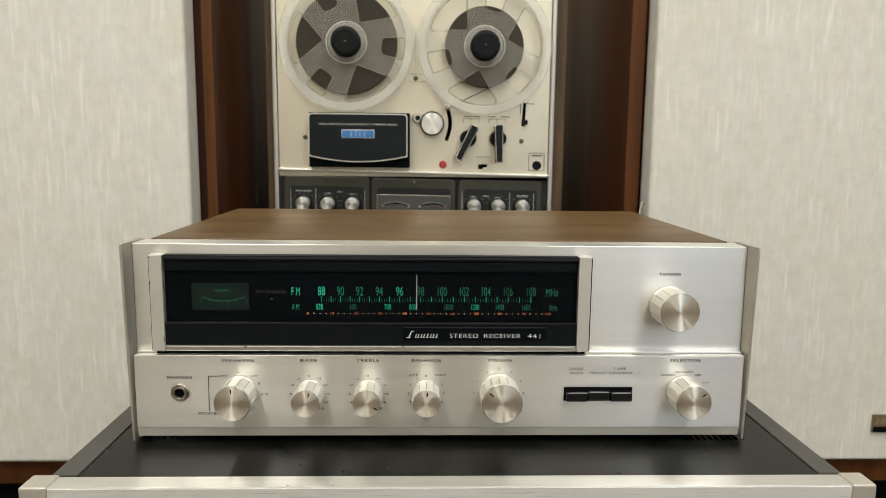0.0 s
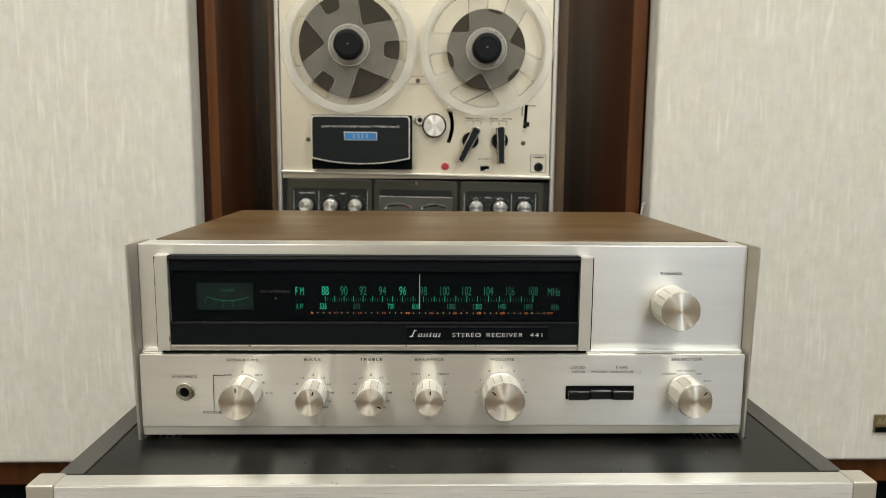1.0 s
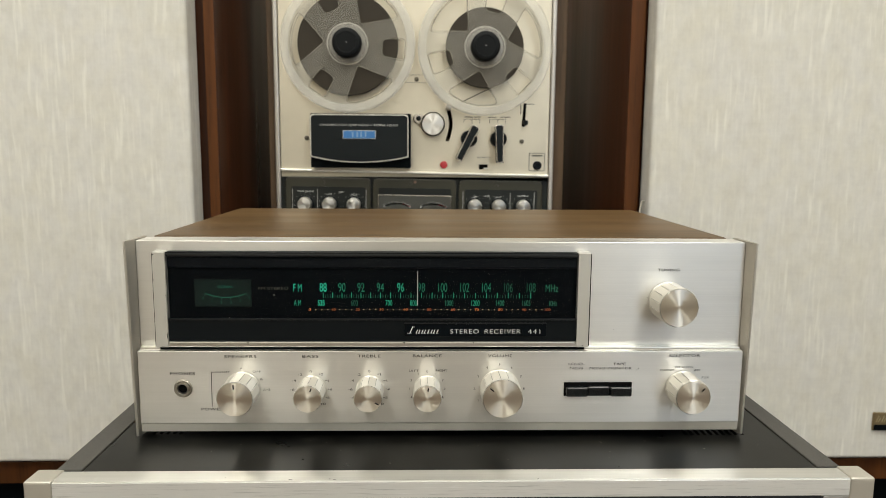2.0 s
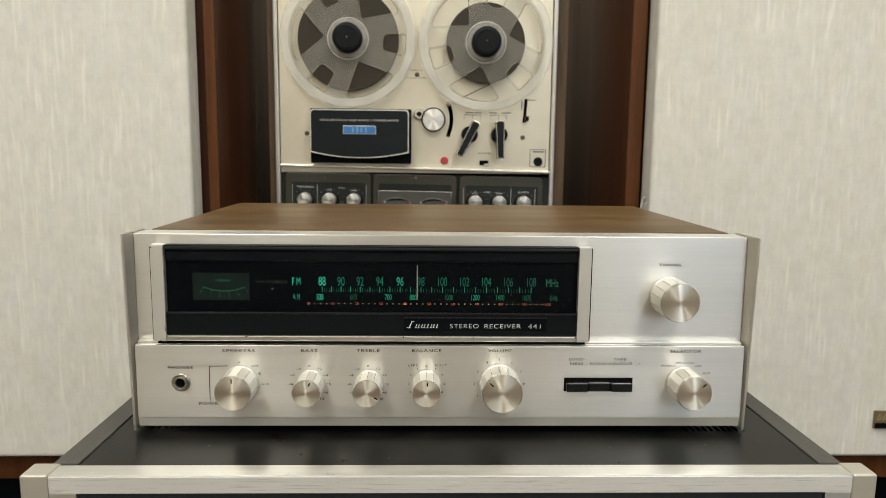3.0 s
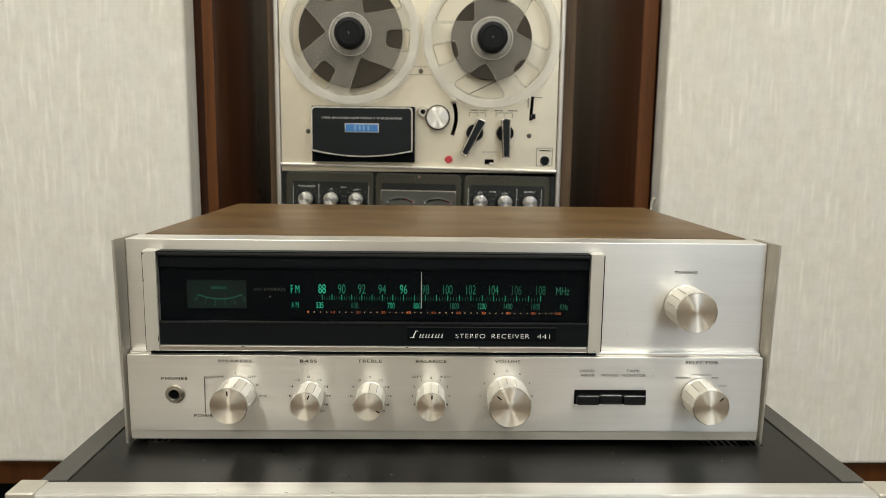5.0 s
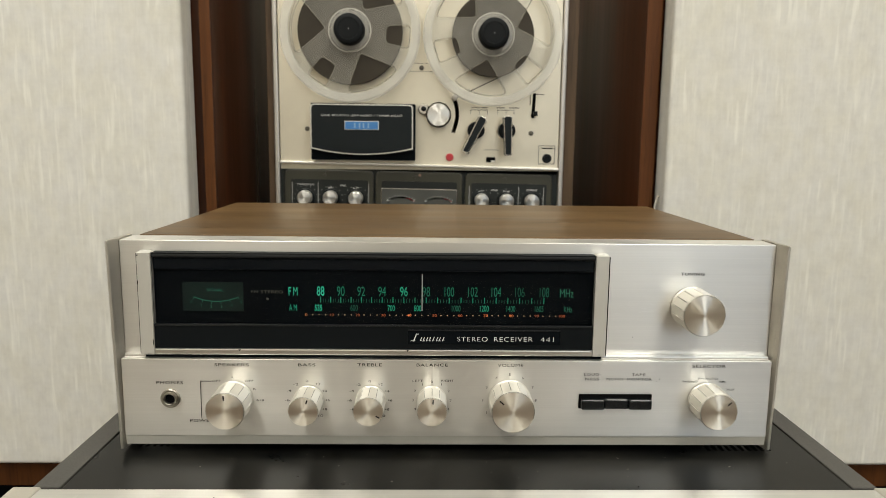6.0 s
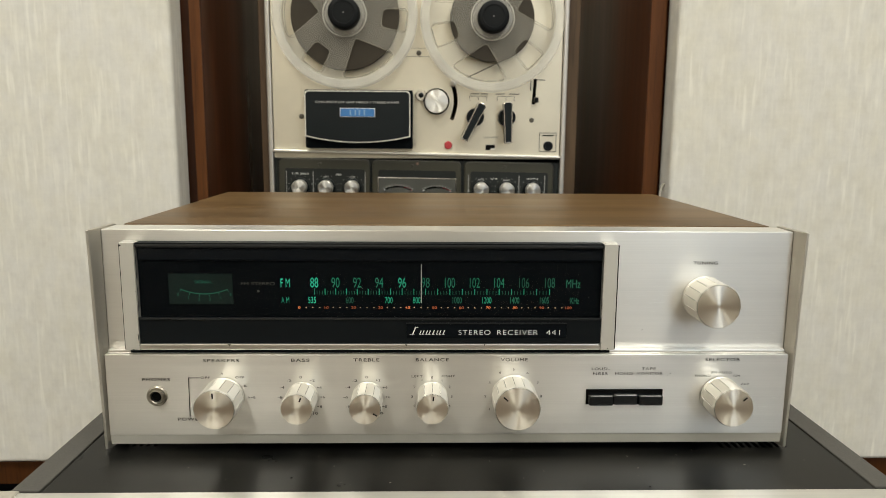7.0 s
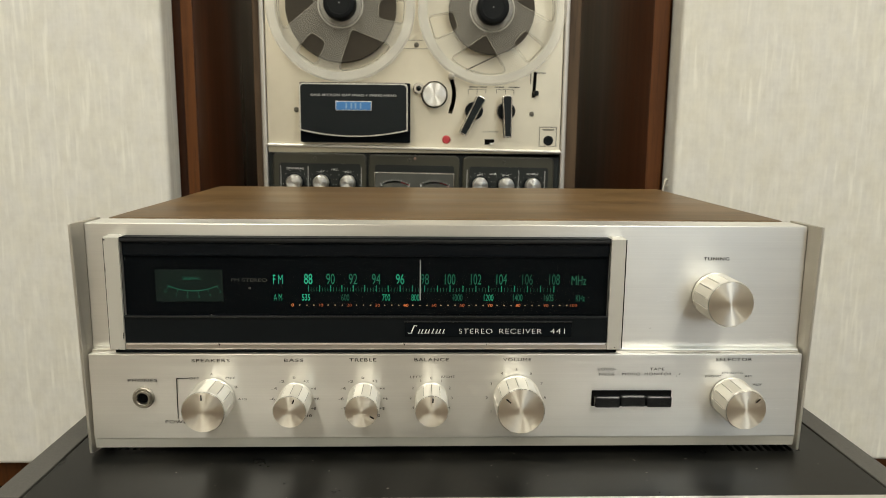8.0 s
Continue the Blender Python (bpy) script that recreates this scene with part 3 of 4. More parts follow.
for i in range(6):
    a = radians(-23.5 + 9.4 * i)
    s, c = math.sin(a), math.cos(a)
    part("meter_tick", stroke([(-0.1543 + R * s, 0.0906 + R - R * c), (-0.1543 + (R + 0.0016) * s, 0.0906 + R - (R + 0.0016) * c)], 0.0004, MY), GREEN_DIM, meter)
    lettering(str(i), -0.1543 + (R + 0.0040) * s * 1.02, 0.0906 + R - (R + 0.0036) * c, MY, 0.0017, None, GREEN_DIM, meter, "numeral", 1.3)
lettering("FM STEREO", -0.1210, 0.0971, DY, 0.0020, 0.0212, GREY_INK, dial)
part("stereo_lamp", turned([(0.0008, 0), (0.0007, 0.0004), (0, 0.0006)], 12), GREY_INK, dial, at=(-0.1208, DY, 0.0922))
lettering("F M", -0.1039, 0.0976, DY, 0.0055, 0.0058, GREEN_BRIGHT, dial, weight=-0.002)
lettering("A M", -0.1042, 0.0866, DY, 0.0040, 0.0050, GREEN, dial, weight=-0.004)
for n, x in (("88", -85.8), ("90", -72.5), ("92", -59.0), ("94", -45.2), ("96", -30.8), ("98", -16.0), ("100", -0.7), ("102", 15.0), ("104", 30.5), ("106", 46.2), ("108", 62.6)):
    lettering(n, x / 1000, 0.0979, DY, 0.0064, 0.0050 if len(n) == 2 else 0.0063, GREEN_BRIGHT if n == "88" else GREEN if n == "96" else GREEN_MID if x < 40 else GREEN_FAINT, dial, "numeral", weight=0.008 if n in ("88", "96") else -0.004)
for n, x in (("535", -87.4), ("600", -63.8), ("700", -39.2), ("800", -21.6), ("1000", 4.0), ("1200", 22.8), ("1400", 40.5), ("1605", 59.4)):
    lettering(n, x / 1000, 0.0866, DY, 0.0041, 0.0048 if len(n) == 3 else 0.0058, GREEN_BRIGHT if n == "535" else GREEN if n in ("700", "800", "1200") else GREEN_MID if n == "1400" else GREEN_FAINT, dial, "numeral", weight=0.008)
lettering("MHz", 0.0775, 0.0974, DY, 0.0054, 0.0090, GREEN_DIM, dial)
lettering("KHz", 0.0788, 0.0864, DY, 0.0038, 0.0055, GREEN_DIM, dial)
STATIONS = [-85.8, -72.5, -59.0, -45.2, -30.8, -16.0, -0.7, 15.0, 30.5, 46.2, 62.4]
for i in range(81):
    x = float(np.interp(i / 8, range(11), STATIONS)) / 1000
    tall = 0.0034 if i % 4 == 0 else 0.0021
    part("scale_tick", stroke([(x, 0.0904), (x, 0.0904 + tall)], 0.00048 if i % 4 == 0 else 0.00026, DY), GREEN if i % 4 == 0 else GREEN_DIM, dial)
for i in range(41):
    x = -0.0955 + 0.1704 * i / 40
    if i % 4 == 0:
        lettering(str(i // 4 * 10), x, 0.0818, DY, 0.0017, None, ORANGE if i // 4 in (0, 4, 7, 8) else ORANGE_DIM, dial, "numeral", 1.3, 0.0)
    else:
        part("scale_dot", turned([(0.00038, 0), (0, 0.0001)], 8), PALE_DOT, dial, at=(x, DY, 0.0818))
part("tuning_pointer", box(-0.0190, -0.0184, 0.0012, 0.0018, 0.0852, 0.1100), SILVER_INK, dial, "thin silver tuning pointer")

# worn nicks along the lower lip of the dial frame and the amplifier's front bar
for i, (nx, nw) in enumerate(((-0.1400, 0.0022), (-0.0290, 0.0018), (0.0210, 0.0008), (0.0940, 0.0008))):
    nick = bmesh.new()
    nick.faces.new([nick.verts.new((nx + nw * a, FY - 0.0002, FZ0 + 0.0036 + b)) for a, b in ((0, 0.0002), (0.35, -0.0003), (0.55, -0.0010), (0.7, -0.0003), (1, 0.0001), (0.5, 0.0003))])
    part("nick", nick, DARK_HOLE, receiver)

for sx, sy, sz, w in ((0.1242, 0.0071, 0.0664, 0.0008), (0.1418, -0.0004, 0.0393, 0.0012), (0.1400, -0.0004, 0.0380, 0.0006), (0.1480, 0.0071, 0.0900, 0.0005), (-0.1990, 0.0071, 0.1150, 0.0005)):
    speck = bmesh.new()
    speck.faces.new([speck.verts.new((sx + w * a, sy, sz + w * b)) for a, b in ((-0.4, -0.5), (0.1, -0.3), (0.3, 0.5), (-0.1, 0.3))])
    part("speck", speck, KNOB_DARK, receiver)

# knobs
AZ = 0.0243


def knob(name, x, z, y, r, long, facets, mark_angle=None, label="spun aluminium control knob", spin=0.0):
    """Faceted aluminium knob with a spun face; the axis points to -y."""
    bm = bmesh.new()
    body = part(name, bm, KNOB_SIDE, receiver, label, (x, y, z))
    me = body.data
    bm = bmesh.new()
    angles = [(2 * math.pi * (i + f) / facets + spin, f == 0.0) for i in range(facets) for f in (0.0, 0.06, 0.30, 0.53, 0.76, 0.94)]
    steps = len(angles)
    rings = []
    for d, k in ((0.0022, 0.97), (0.0030, 0.99), (0.0034, 1.0), (long - 0.0030, 1.0), (long - 0.0026, 1.0), (long - 0.0010, 1.0), (long, 0.962)):
        ring = []
        for a, groove in angles:
            inset = 0.955 if groove and 0.0032 < d < long - 0.0028 else 1.0
            across = (a - spin) % (2 * math.pi / facets) - math.pi / facets
            inset *= 0.12 + 0.88 * 1.003 * math.cos(math.pi / facets) / math.cos(across)
            ring.append(bm.verts.new((r * k * inset * math.cos(a), -d, r * k * inset * math.sin(a))))
        rings.append(ring)
    for a, b in zip(rings, rings[1:]):
        for i in range(steps):
            bm.faces.new((a[i], a[(i + 1) % steps], b[(i + 1) % steps], b[i]))
    bm.faces.new(rings[0])
    bmesh.ops.recalc_face_normals(bm, faces=bm.faces)
    bm.to_mesh(me)
    bm.free()
    # Dark strips inside the cut grooves put their shade into the colour.
    for i in range(facets):
        a = 2 * math.pi * i / facets + spin
        ca, sa, w = math.cos(a), math.sin(a), 0.0002
        cut = bmesh.new()
        cut.faces.new([cut.verts.new((r * 0.972 * ca - e * w * sa, -d, r * 0.972 * sa + e * w * ca)) for e, d in ((-1, 0.0036), (1, 0.0036), (1, long - 0.0032), (-1, long - 0.0032))])
        part("knob_groove", cut, KNOB_DARK, body)
    part("face_ring", turned([(r * 0.957, long - 0.0001), (r * 0.948, long + 0.0001)], 64), KNOB_DARK, body, "thin dark line round the face")
    part("base_ring", turned([(r * 0.97, 0.0008), (r * 1.004, 0.0011), (r * 1.010, 0.0016), (r * 1.004, 0.0021), (r * 0.97, 0.0024)], 64), KNOB_SIDE, body, "thin round rim at the foot", smooth=True)
    part("knob_collar", turned([(r * 0.80, 0), (r * 0.80, 0.0022), (0, 0.0022)], 32), KNOB_DARK, body)
    part("knob_face", turned([(r * 0.947, long), (r * 0.940, long + 0.0003), (r * 0.5, long + 0.00034), (0, long + 0.0004)], 64), KNOB_FACE, body, "spun aluminium face", smooth=True)
    if mark_angle is not None:
        a = radians(mark_angle)
        s, c = math.sin(a), math.cos(a)
        part("pointer_mark", stroke([(r * 0.60 * s, r * 0.60 * c), (r * 0.79 * s, r * 0.79 * c)], 0.0009, -long - 0.0006), INK, body, "black pointer mark")
    return body


knob("speakers_knob", -0.1441, AZ, 0.0, 0.0128, 0.0225, 14, -3)
knob("bass_knob", -0.0943, AZ, 0.0, 0.0100, 0.0225, 12, 20)
knob("treble_knob", -0.0527, AZ, 0.0, 0.0100, 0.0225, 12, 118)
knob("balance_knob", -0.0116, AZ, 0.0, 0.0100, 0.0225, 12, 5)
knob("volume_knob", 0.0408, AZ, 0.0, 0.0144, 0.0225, 15, -49)
knob("selector_knob", 0.1745, AZ + 0.0004, 0.0, 0.0126, 0.0225, 14, 48)
knob("tuning_knob", 0.1630, 0.0876, 0.0075, 0.0141, 0.0245, 15)

# phones socket
jack = part("phones_socket", turned([(0.0065, 0), (0.0065, 0.0012), (0.0058, 0.0018), (0.0050, 0.0016), (0.0047, 0.0030), (0.0038, 0.0032), (0.0034, 0.0026), (0.0034, -0.004)], 32), DARK_NICKEL, receiver, "nickel headphone socket", (-0.1862, 0, 0.0248), smooth=True)
part("socket_hole", turned([(0.0033, 0.0006), (0, 0.0004)], 24), DARK_HOLE, jack)

# push buttons
bank = part("button_slot", box(0.0877, 0.1373, -0.0008, 0.0008, 0.0186, 0.0287, 0.0003), DARK_HOLE, receiver, "black recess for three push buttons")
for bx, bz in ((0.0886, 0.0196), (0.1043, 0.0202), (0.1205, 0.0197)):
    b = box(bx, bx + 0.0155, -0.0062, -0.0008, bz, bz + 0.0068, 0.0012, steps=3)
    part("push_button", b, BUTTON_BLACK, bank, "black rectangular push button")

# printing on the front
LY = -0.0004
for words, x, z, w in (("PHONES", -186.4, 35.2, 17.6), ("SPEAKERS", -145.0, 47.7, 22.8), ("POWER", -166.1, 8.7, 15.8), ("BASS", -95.2, 47.9, 11.6), ("TREBLE", -53.4, 48.1, 16.4), ("BALANCE", -11.6, 48.2, 20.9), ("VOLUME", 40.8, 48.2, 17.2), ("SELECTOR", 175.1, 48.2, 22.7)):
    lettering(words, x / 1000, z / 1000 + 0.0004, LY, 0.00205, w / 1000, INK, receiver, weight=0.0 if "M" in words else 0.004, apart=1.14)
for words, x, z, w in (("LOUD-", 96.4, 42.2, 11.5), ("NESS", 96.3, 39.0, 9.4), ("MONO", 111.6, 39.0, 11.2), ("TAPE", 127.5, 42.2, 9.2), ("MONITOR", 128.3, 39.0, 16.8)):
    lettering(words, x / 1000, z / 1000 + 0.0003, LY, 0.00175, w / 1000, INK, receiver, weight=-0.002 if "M" in words else 0.003, apart=1.12)
for words, x, z, w in (("OFF", -155.5, 36.8, 5.7), ("A", -144.8, 39.4, 1.6), ("OFF", -133.7, 36.9, 5.7), ("B", -130.4, 31.2, 1.6), ("A+B", -126.8, 23.5, 5.1), ("LEFT", -21.2, 37.5, 7.0), ("RIGHT", -1.3, 37.6, 8.3), ("PHONO", 162.9, 37.7, 10.0), ("FM AUTO", 175.0, 39.8, 13.1), ("AM", 184.6, 37.7, 4.3), ("AUX", 190.9, 32.2, 5.5)):
    lettering(words, x / 1000, z / 1000 + 0.0001, LY, 0.00145, w / 1000, INK, receiver, apart=1.12)
for cx in (-0.0952, -0.0534):
    for words, x, z in (("0", 0.0, 37.1), ("-2", -7.5, 34.8), ("+2", 7.2, 35.0), ("-4", -12.1, 30.3), ("+4", 11.6, 30.2), ("-6", -13.5, 23.7), ("+6", 13.5, 23.8), ("-8", -11.8, 17.4), ("+8", 11.5, 17.4), ("-10", -9.0, 12.8), ("10", 8.8, 12.8)):
        lettering(words, cx + x / 1000, z / 1000, LY, 0.0016, 0.0016 if words == "0" else 0.0031, INK, receiver, "numeral")
for words, x, z in (("0", 0.0, 36.9), ("1", -6.4, 35.1), ("1", 6.4, 35.1), ("2", -11.3, 30.5), ("2", 11.3, 30.5), ("3", -12.7, 24.0), ("3", 12.7, 24.0), ("4", -11.3, 17.8), ("4", 11.3, 17.8)):
    lettering(words, -0.0117 + x / 1000, z / 1000, LY, 0.0016, None, INK, receiver, "numeral", 1.25)
for words, x, z in (("5", 40.5, 42.2), ("4", 31.6, 39.9), ("6", 49.4, 39.8), ("3", 25.2, 33.2), ("7", 56.2, 33.1), ("2", 22.6, 24.2), ("8", 58.5, 24.1), ("1", 25.4, 15.4)):
    lettering(words, x / 1000, z / 1000, LY, 0.0016, None, INK, receiver, "numeral", 1.25)
part("power_bracket", stroke([(-0.1592, 0.0367), (-0.1660, 0.0367), (-0.1662, 0.0114)], 0.00045, LY), INK, receiver, "thin printed bracket line")
lettering("TUNING", 0.1627, 0.1103, 0.0071, 0.0020, 0.0159, INK, receiver, weight=0.006, apart=1.14)

# ---- amplifier under the receiver ----
TOPZ = -0.0140
amp = thing("power_amplifier", "black steel amplifier with thick silver front, under the receiver", "amplifier")
AX0, AX1 = -0.2360, 0.2490


def slotted_plate():
    """The top plate as one sheet with a row of slots through it."""
    xs, step, gap = [AX0], 0.0047, 0.0026
    for first, count in ((-0.2140, 5), (0.1805, 10)):
        for i in range(count):
            xs += [first + i * step, first + i * step + gap]
    xs.append(AX1)
    ys = [-0.0516, 0.0050, 0.0100, 0.0700, 0.3300]
    bm = bmesh.new()
    grid = [[bm.verts.new((x, y, TOPZ)) for x in xs] for y in ys]
    for r in range(4):
        for c in range(len(xs) - 1):
            if c % 2 == 1 and (r == 2 or (r == 1 and xs[c] > 0)):
                continue
            bm.faces.new((grid[r][c], grid[r][c + 1], grid[r + 1][c + 1], grid[r + 1][c]))
    down = bmesh.ops.extrude_face_region(bm, geom=list(bm.faces))["geom"]
    for v in down:
        if isinstance(v, bmesh.types.BMVert):
            v.co.z -= 0.0025
    return bm


plate = slotted_plate()
top_plate = part("top_plate", plate, BLACK_METAL, amp, "black painted top plate with vent slots")
FLECKS = [(0.1852, -0.0200, 1.2), (-0.0365, -0.0410, 1.1), (0.0249, -0.0137, 0.9), (0.0270, -0.0283, 0.5), (0.0571, -0.0273, 0.5), (0.1167, -0.0238, 0.8), (-0.1617, -0.0209, 0.9), (-0.1442, -0.0093, 0.7), (-0.0723, -0.0198, 0.9), (-0.1347, -0.0364, 0.6)]
for fx, fy, k in FLECKS:
    f = bmesh.new()
    f.faces.new([f.verts.new((fx + 0.0007 * k * math.cos(a) * (1 + 0.4 * math.sin(3 * a + fx * 900)), fy + 0.0005 * k * math.sin(a), TOPZ + 0.0003)) for a in (i * 2 * math.pi / 7 for i in range(7))])
    part("dust_fleck", f, DUST, top_plate, "pale speck of dust")
for cx, cy in ((-0.2532, 0.0175), (0.2650, 0.0300)):
    f = bmesh.new()
    f.faces.new([f.verts.new((cx + a, cy + b, TOPZ + 0.0007)) for a, b in ((-0.0005, -0.0012), (0.0006, -0.0006), (0.0004, 0.0012), (-0.0004, 0.0008))])
    part("paint_chip", f, DUST, amp, "pale chip in the paint")
part("chassis", box(AX0 + 0.002, AX1 - 0.002, -0.0480, 0.3280, -0.160, TOPZ - 0.020), DARK_HOLE, amp)
part("side_rail", box(-0.2540, -0.2374, -0.0490, 0.3300, -0.160, TOPZ + 0.0004, 0.0008), RAIL_PAINT, amp, "dark grey side rail")
part("side_rail", box(0.2504, 0.2660, -0.0490, 0.3300, -0.160, TOPZ + 0.0004, 0.0008), RAIL_PAINT, amp, "dark grey side rail")
bar = box(-0.2480, 0.2626, -0.0668, -0.0518, -0.0253, TOPZ + 0.0006, 0.0006)
front_bar = part("front_bar", bar, BAR_TOP, amp, "satin aluminium front bar")
part("bar_front", box(-0.2478, 0.2624, -0.0674, -0.0669, -0.0251, TOPZ - 0.0002, 0.0002), BAR_FRONT, front_bar, "scratched brushed front face")
for nx, ny, nl in ((-0.1410, -0.0625, 0.0006), (-0.1000, -0.0656, 0.0022), (-0.0745, -0.0650, 0.0010), (-0.0715, -0.0660, 0.0016), (0.0590, -0.0662, 0.0008)):
    nick = bmesh.new()
    nick.faces.new([nick.verts.new((nx + a, ny + b, TOPZ + 0.0008)) for a, b in ((0, 0), (nl, 0.0002), (nl, 0.0006), (0.0002, 0.0005))])
    part("nick", nick, DARK_HOLE, front_bar)
part("front_panel", box(-0.2310, 0.2456, -0.0650, -0.0500, -0.150, -0.0257, 0.0012), SLATE, amp, "dark slate front panel")
part("front_cheek", box(-0.2480, -0.2312, -0.0668, -0.0492, -0.158, -0.0255, 0.0005), ALU, amp)
part("front_cheek", box(0.2458, 0.2626, -0.0668, -0.0492, -0.158, -0.0255, 0.0005), ALU, amp)
for x0, x1 in ((-0.2658, -0.2484), (0.2630, 0.2790)):
    part("front_end_cap", box(x0, x1, -0.0672, -0.0488, -0.158, TOPZ + 0.0008, 0.0018, steps=3), END_BLOCK, amp, "beige end block of the front")
for fx in (-0.21, 0.22):
    for fy in (0.0, 0.28):
        part("foot", box(fx - 0.015, fx + 0.015, fy - 0.015, fy + 0.015, -0.172, -0.1602, 0.002), RUBBER, amp)

stand = thing("equipment_stand", "low black stand under the amplifier", "stand")
part("stand_top", box(-0.30, 0.31, -0.08, 0.335, -0.192, -0.172, 0.002), BLACK_SATIN, stand)
for px in (-0.29, 0.27):
    part("stand_side", box(px, px + 0.03, -0.07, 0.33, FLOOR, -0.1922), BLACK_SATIN, stand)

# ---- tape deck ----
PY = 0.480
deck = thing("tape_deck", "reel-to-reel tape deck with champagne panel in a brown wooden case", "tape deck")
DX0, DX1, DZ0, DZ1 = -0.2085, 0.1550, 0.055, 0.455
part("cabinet_side", box(-0.2245, -0.2152, 0.484, 0.68, DZ0, DZ1 + 0.012, 0.001), DECK_WOOD, deck, "brown wooden case side")
part("cabinet_side", box(0.1618, 0.1770, 0.484, 0.68, DZ0, DZ1 + 0.012, 0.001), DECK_WOOD, deck, "brown wooden case side")
part("cabinet_top", box(-0.2150, 0.1616, 0.486, 0.68, DZ1, DZ1 + 0.012), DECK_WOOD, deck)
part("cabinet_back", box(-0.2150, 0.1616, 0.66, 0.678, DZ0, DZ1 - 0.001), DECK_WOOD, deck)
part("frame_strip", box(-0.2150, DX0 - 0.0006, PY - 0.004, 0.60, DZ0, DZ1 - 0.001, 0.0015), DECK_FRAME, deck, "pale aluminium edge strip")
part("frame_strip", box(DX1 + 0.0006, 0.1616, PY - 0.004, 0.60, DZ0, DZ1 - 0.001, 0.0015), DECK_FRAME, deck, "pale aluminium edge strip")
part("front_panel", box(DX0, DX1, PY, 0.52, 0.1575, DZ1 - 0.001, 0.0006), CHAMPAGNE, deck, "champagne metal front panel")
# Black sheet stands in for the shade in the gaps between panels.
part("panel_shadow", box(DX0 - 0.0005, DX1 + 0.0005, PY + 0.003, 0.52, DZ0, DZ1 - 0.002), DARK_HOLE, deck)
trim = part("trim_strip", box(DX0, DX1, PY - 0.010, PY + 0.010, 0.1624, 0.1656, 0.0010), TRIM, deck, "bright trim strip")
lowpanel = part("lower_panel", box(DX0, DX1, PY + 0.001, 0.52, DZ0, 0.1560), DECK_BLACK, deck, "black lower control panel")
# the control panel and its trim sit a little askew
for askew, lean in ((trim, 1.0), (lowpanel, 0.75)):
    askew.rotation_euler = (0, radians(lean), 0)
    askew.location = (-0.0027 * lean, 0, -0.0007)
for x0, x1 in ((-0.2028, -0.0870), (-0.0842, 0.0295), (0.0335, 0.1480)):
    sub = part("panel_section", prism(rounded(x0, x1, DZ0 + 0.004, 0.1558, 0.007), PY - 0.0030, PY + 0.0008, 0.0016), DECK_GREEN, lowpanel, "olive bevelled panel section")
    part("section_face", prism(rounded(x0 + 0.008, x1 - 0.007, DZ0 + 0.008, 0.1430, 0.003), PY - 0.0036, PY - 0.0031), DECK_BLACK, sub)
    part("section_screw", turned([(0.0022, 0), (0.0020, 0.0008), (0, 0.0011)], 12), DECK_GREEN, sub, at=((x0 * 0.55 + x1 * 0.45), PY - 0.0030, 0.1490))


def deck_knob(x, z):
    body = part("level_knob", turned([(0.0096, 0.002), (0.0093, 0.0130), (0.0088, 0.0138)], 40), KNOB_SIDE, lowpanel, "silver level knob with a black skirt", (x, PY - 0.0036, z), smooth=True)
    part("knob_skirt", turned([(0.0115, 0), (0.0113, 0.003), (0.0104, 0.0036), (0.0096, 0.0036)], 40), BLACK_PLASTIC, body, "black skirt", smooth=True)
    part("knob_face", turned([(0.0088, 0.0138), (0.0084, 0.0141), (0, 0.0142)], 40), DECK_KNOB, body, smooth=True)
    for i in range(13):
        a = radians(-150 + 25 * i)
        part("scale_dot", turned([(0.0005, 0), (0, 0.0001)], 6), SILVER_INK, body, at=(0.0150 * math.sin(a), -0.0002, 0.0150 * math.cos(a)))


for kx in (-0.1755, -0.1425, -0.1095, 0.0552, 0.0880, 0.1212):
    deck_knob(kx, 0.1203 + 0.0045 * kx)
for lx in (-0.1930, -0.1592, -0.0932, 0.0390, 0.1040, 0.1370):
    part("white_rule", stroke([(lx, 0.1390), (lx, 0.0800)], 0.0007, PY - 0.0040), SILVER_INK, lowpanel)
for words, x, z, w in (("TAPE SPEED", -0.1755, 0.1372, 0.022), ("MIC", -0.1262, 0.1368, 0.0075), ("LEFT", -0.1428, 0.1338, 0.007), ("RIGHT", -0.1095, 0.1338, 0.008), ("LINE", 0.0718, 0.1353, 0.0085), ("LEFT", 0.0552, 0.1338, 0.007), ("RIGHT", 0.0880, 0.1338, 0.008), ("OUTPUT", 0.1212, 0.1360, 0.0150)):
    lettering(words, x, z - 0.0010, PY - 0.0041, 0.0021, w, WHITE_INK, lowpanel)
vu = part("meter_window", prism(rounded(-0.0770, 0.0232, 0.085, 0.1338, 0.0012), PY - 0.0046, PY - 0.0030, 0.0005), STEEL, lowpanel, "level meter window with a thin silver rim")
part("meter_glass", box(-0.0758, 0.0220, PY - 0.0050, PY - 0.0045, 0.087, 0.1326), METER_PAPER, vu)
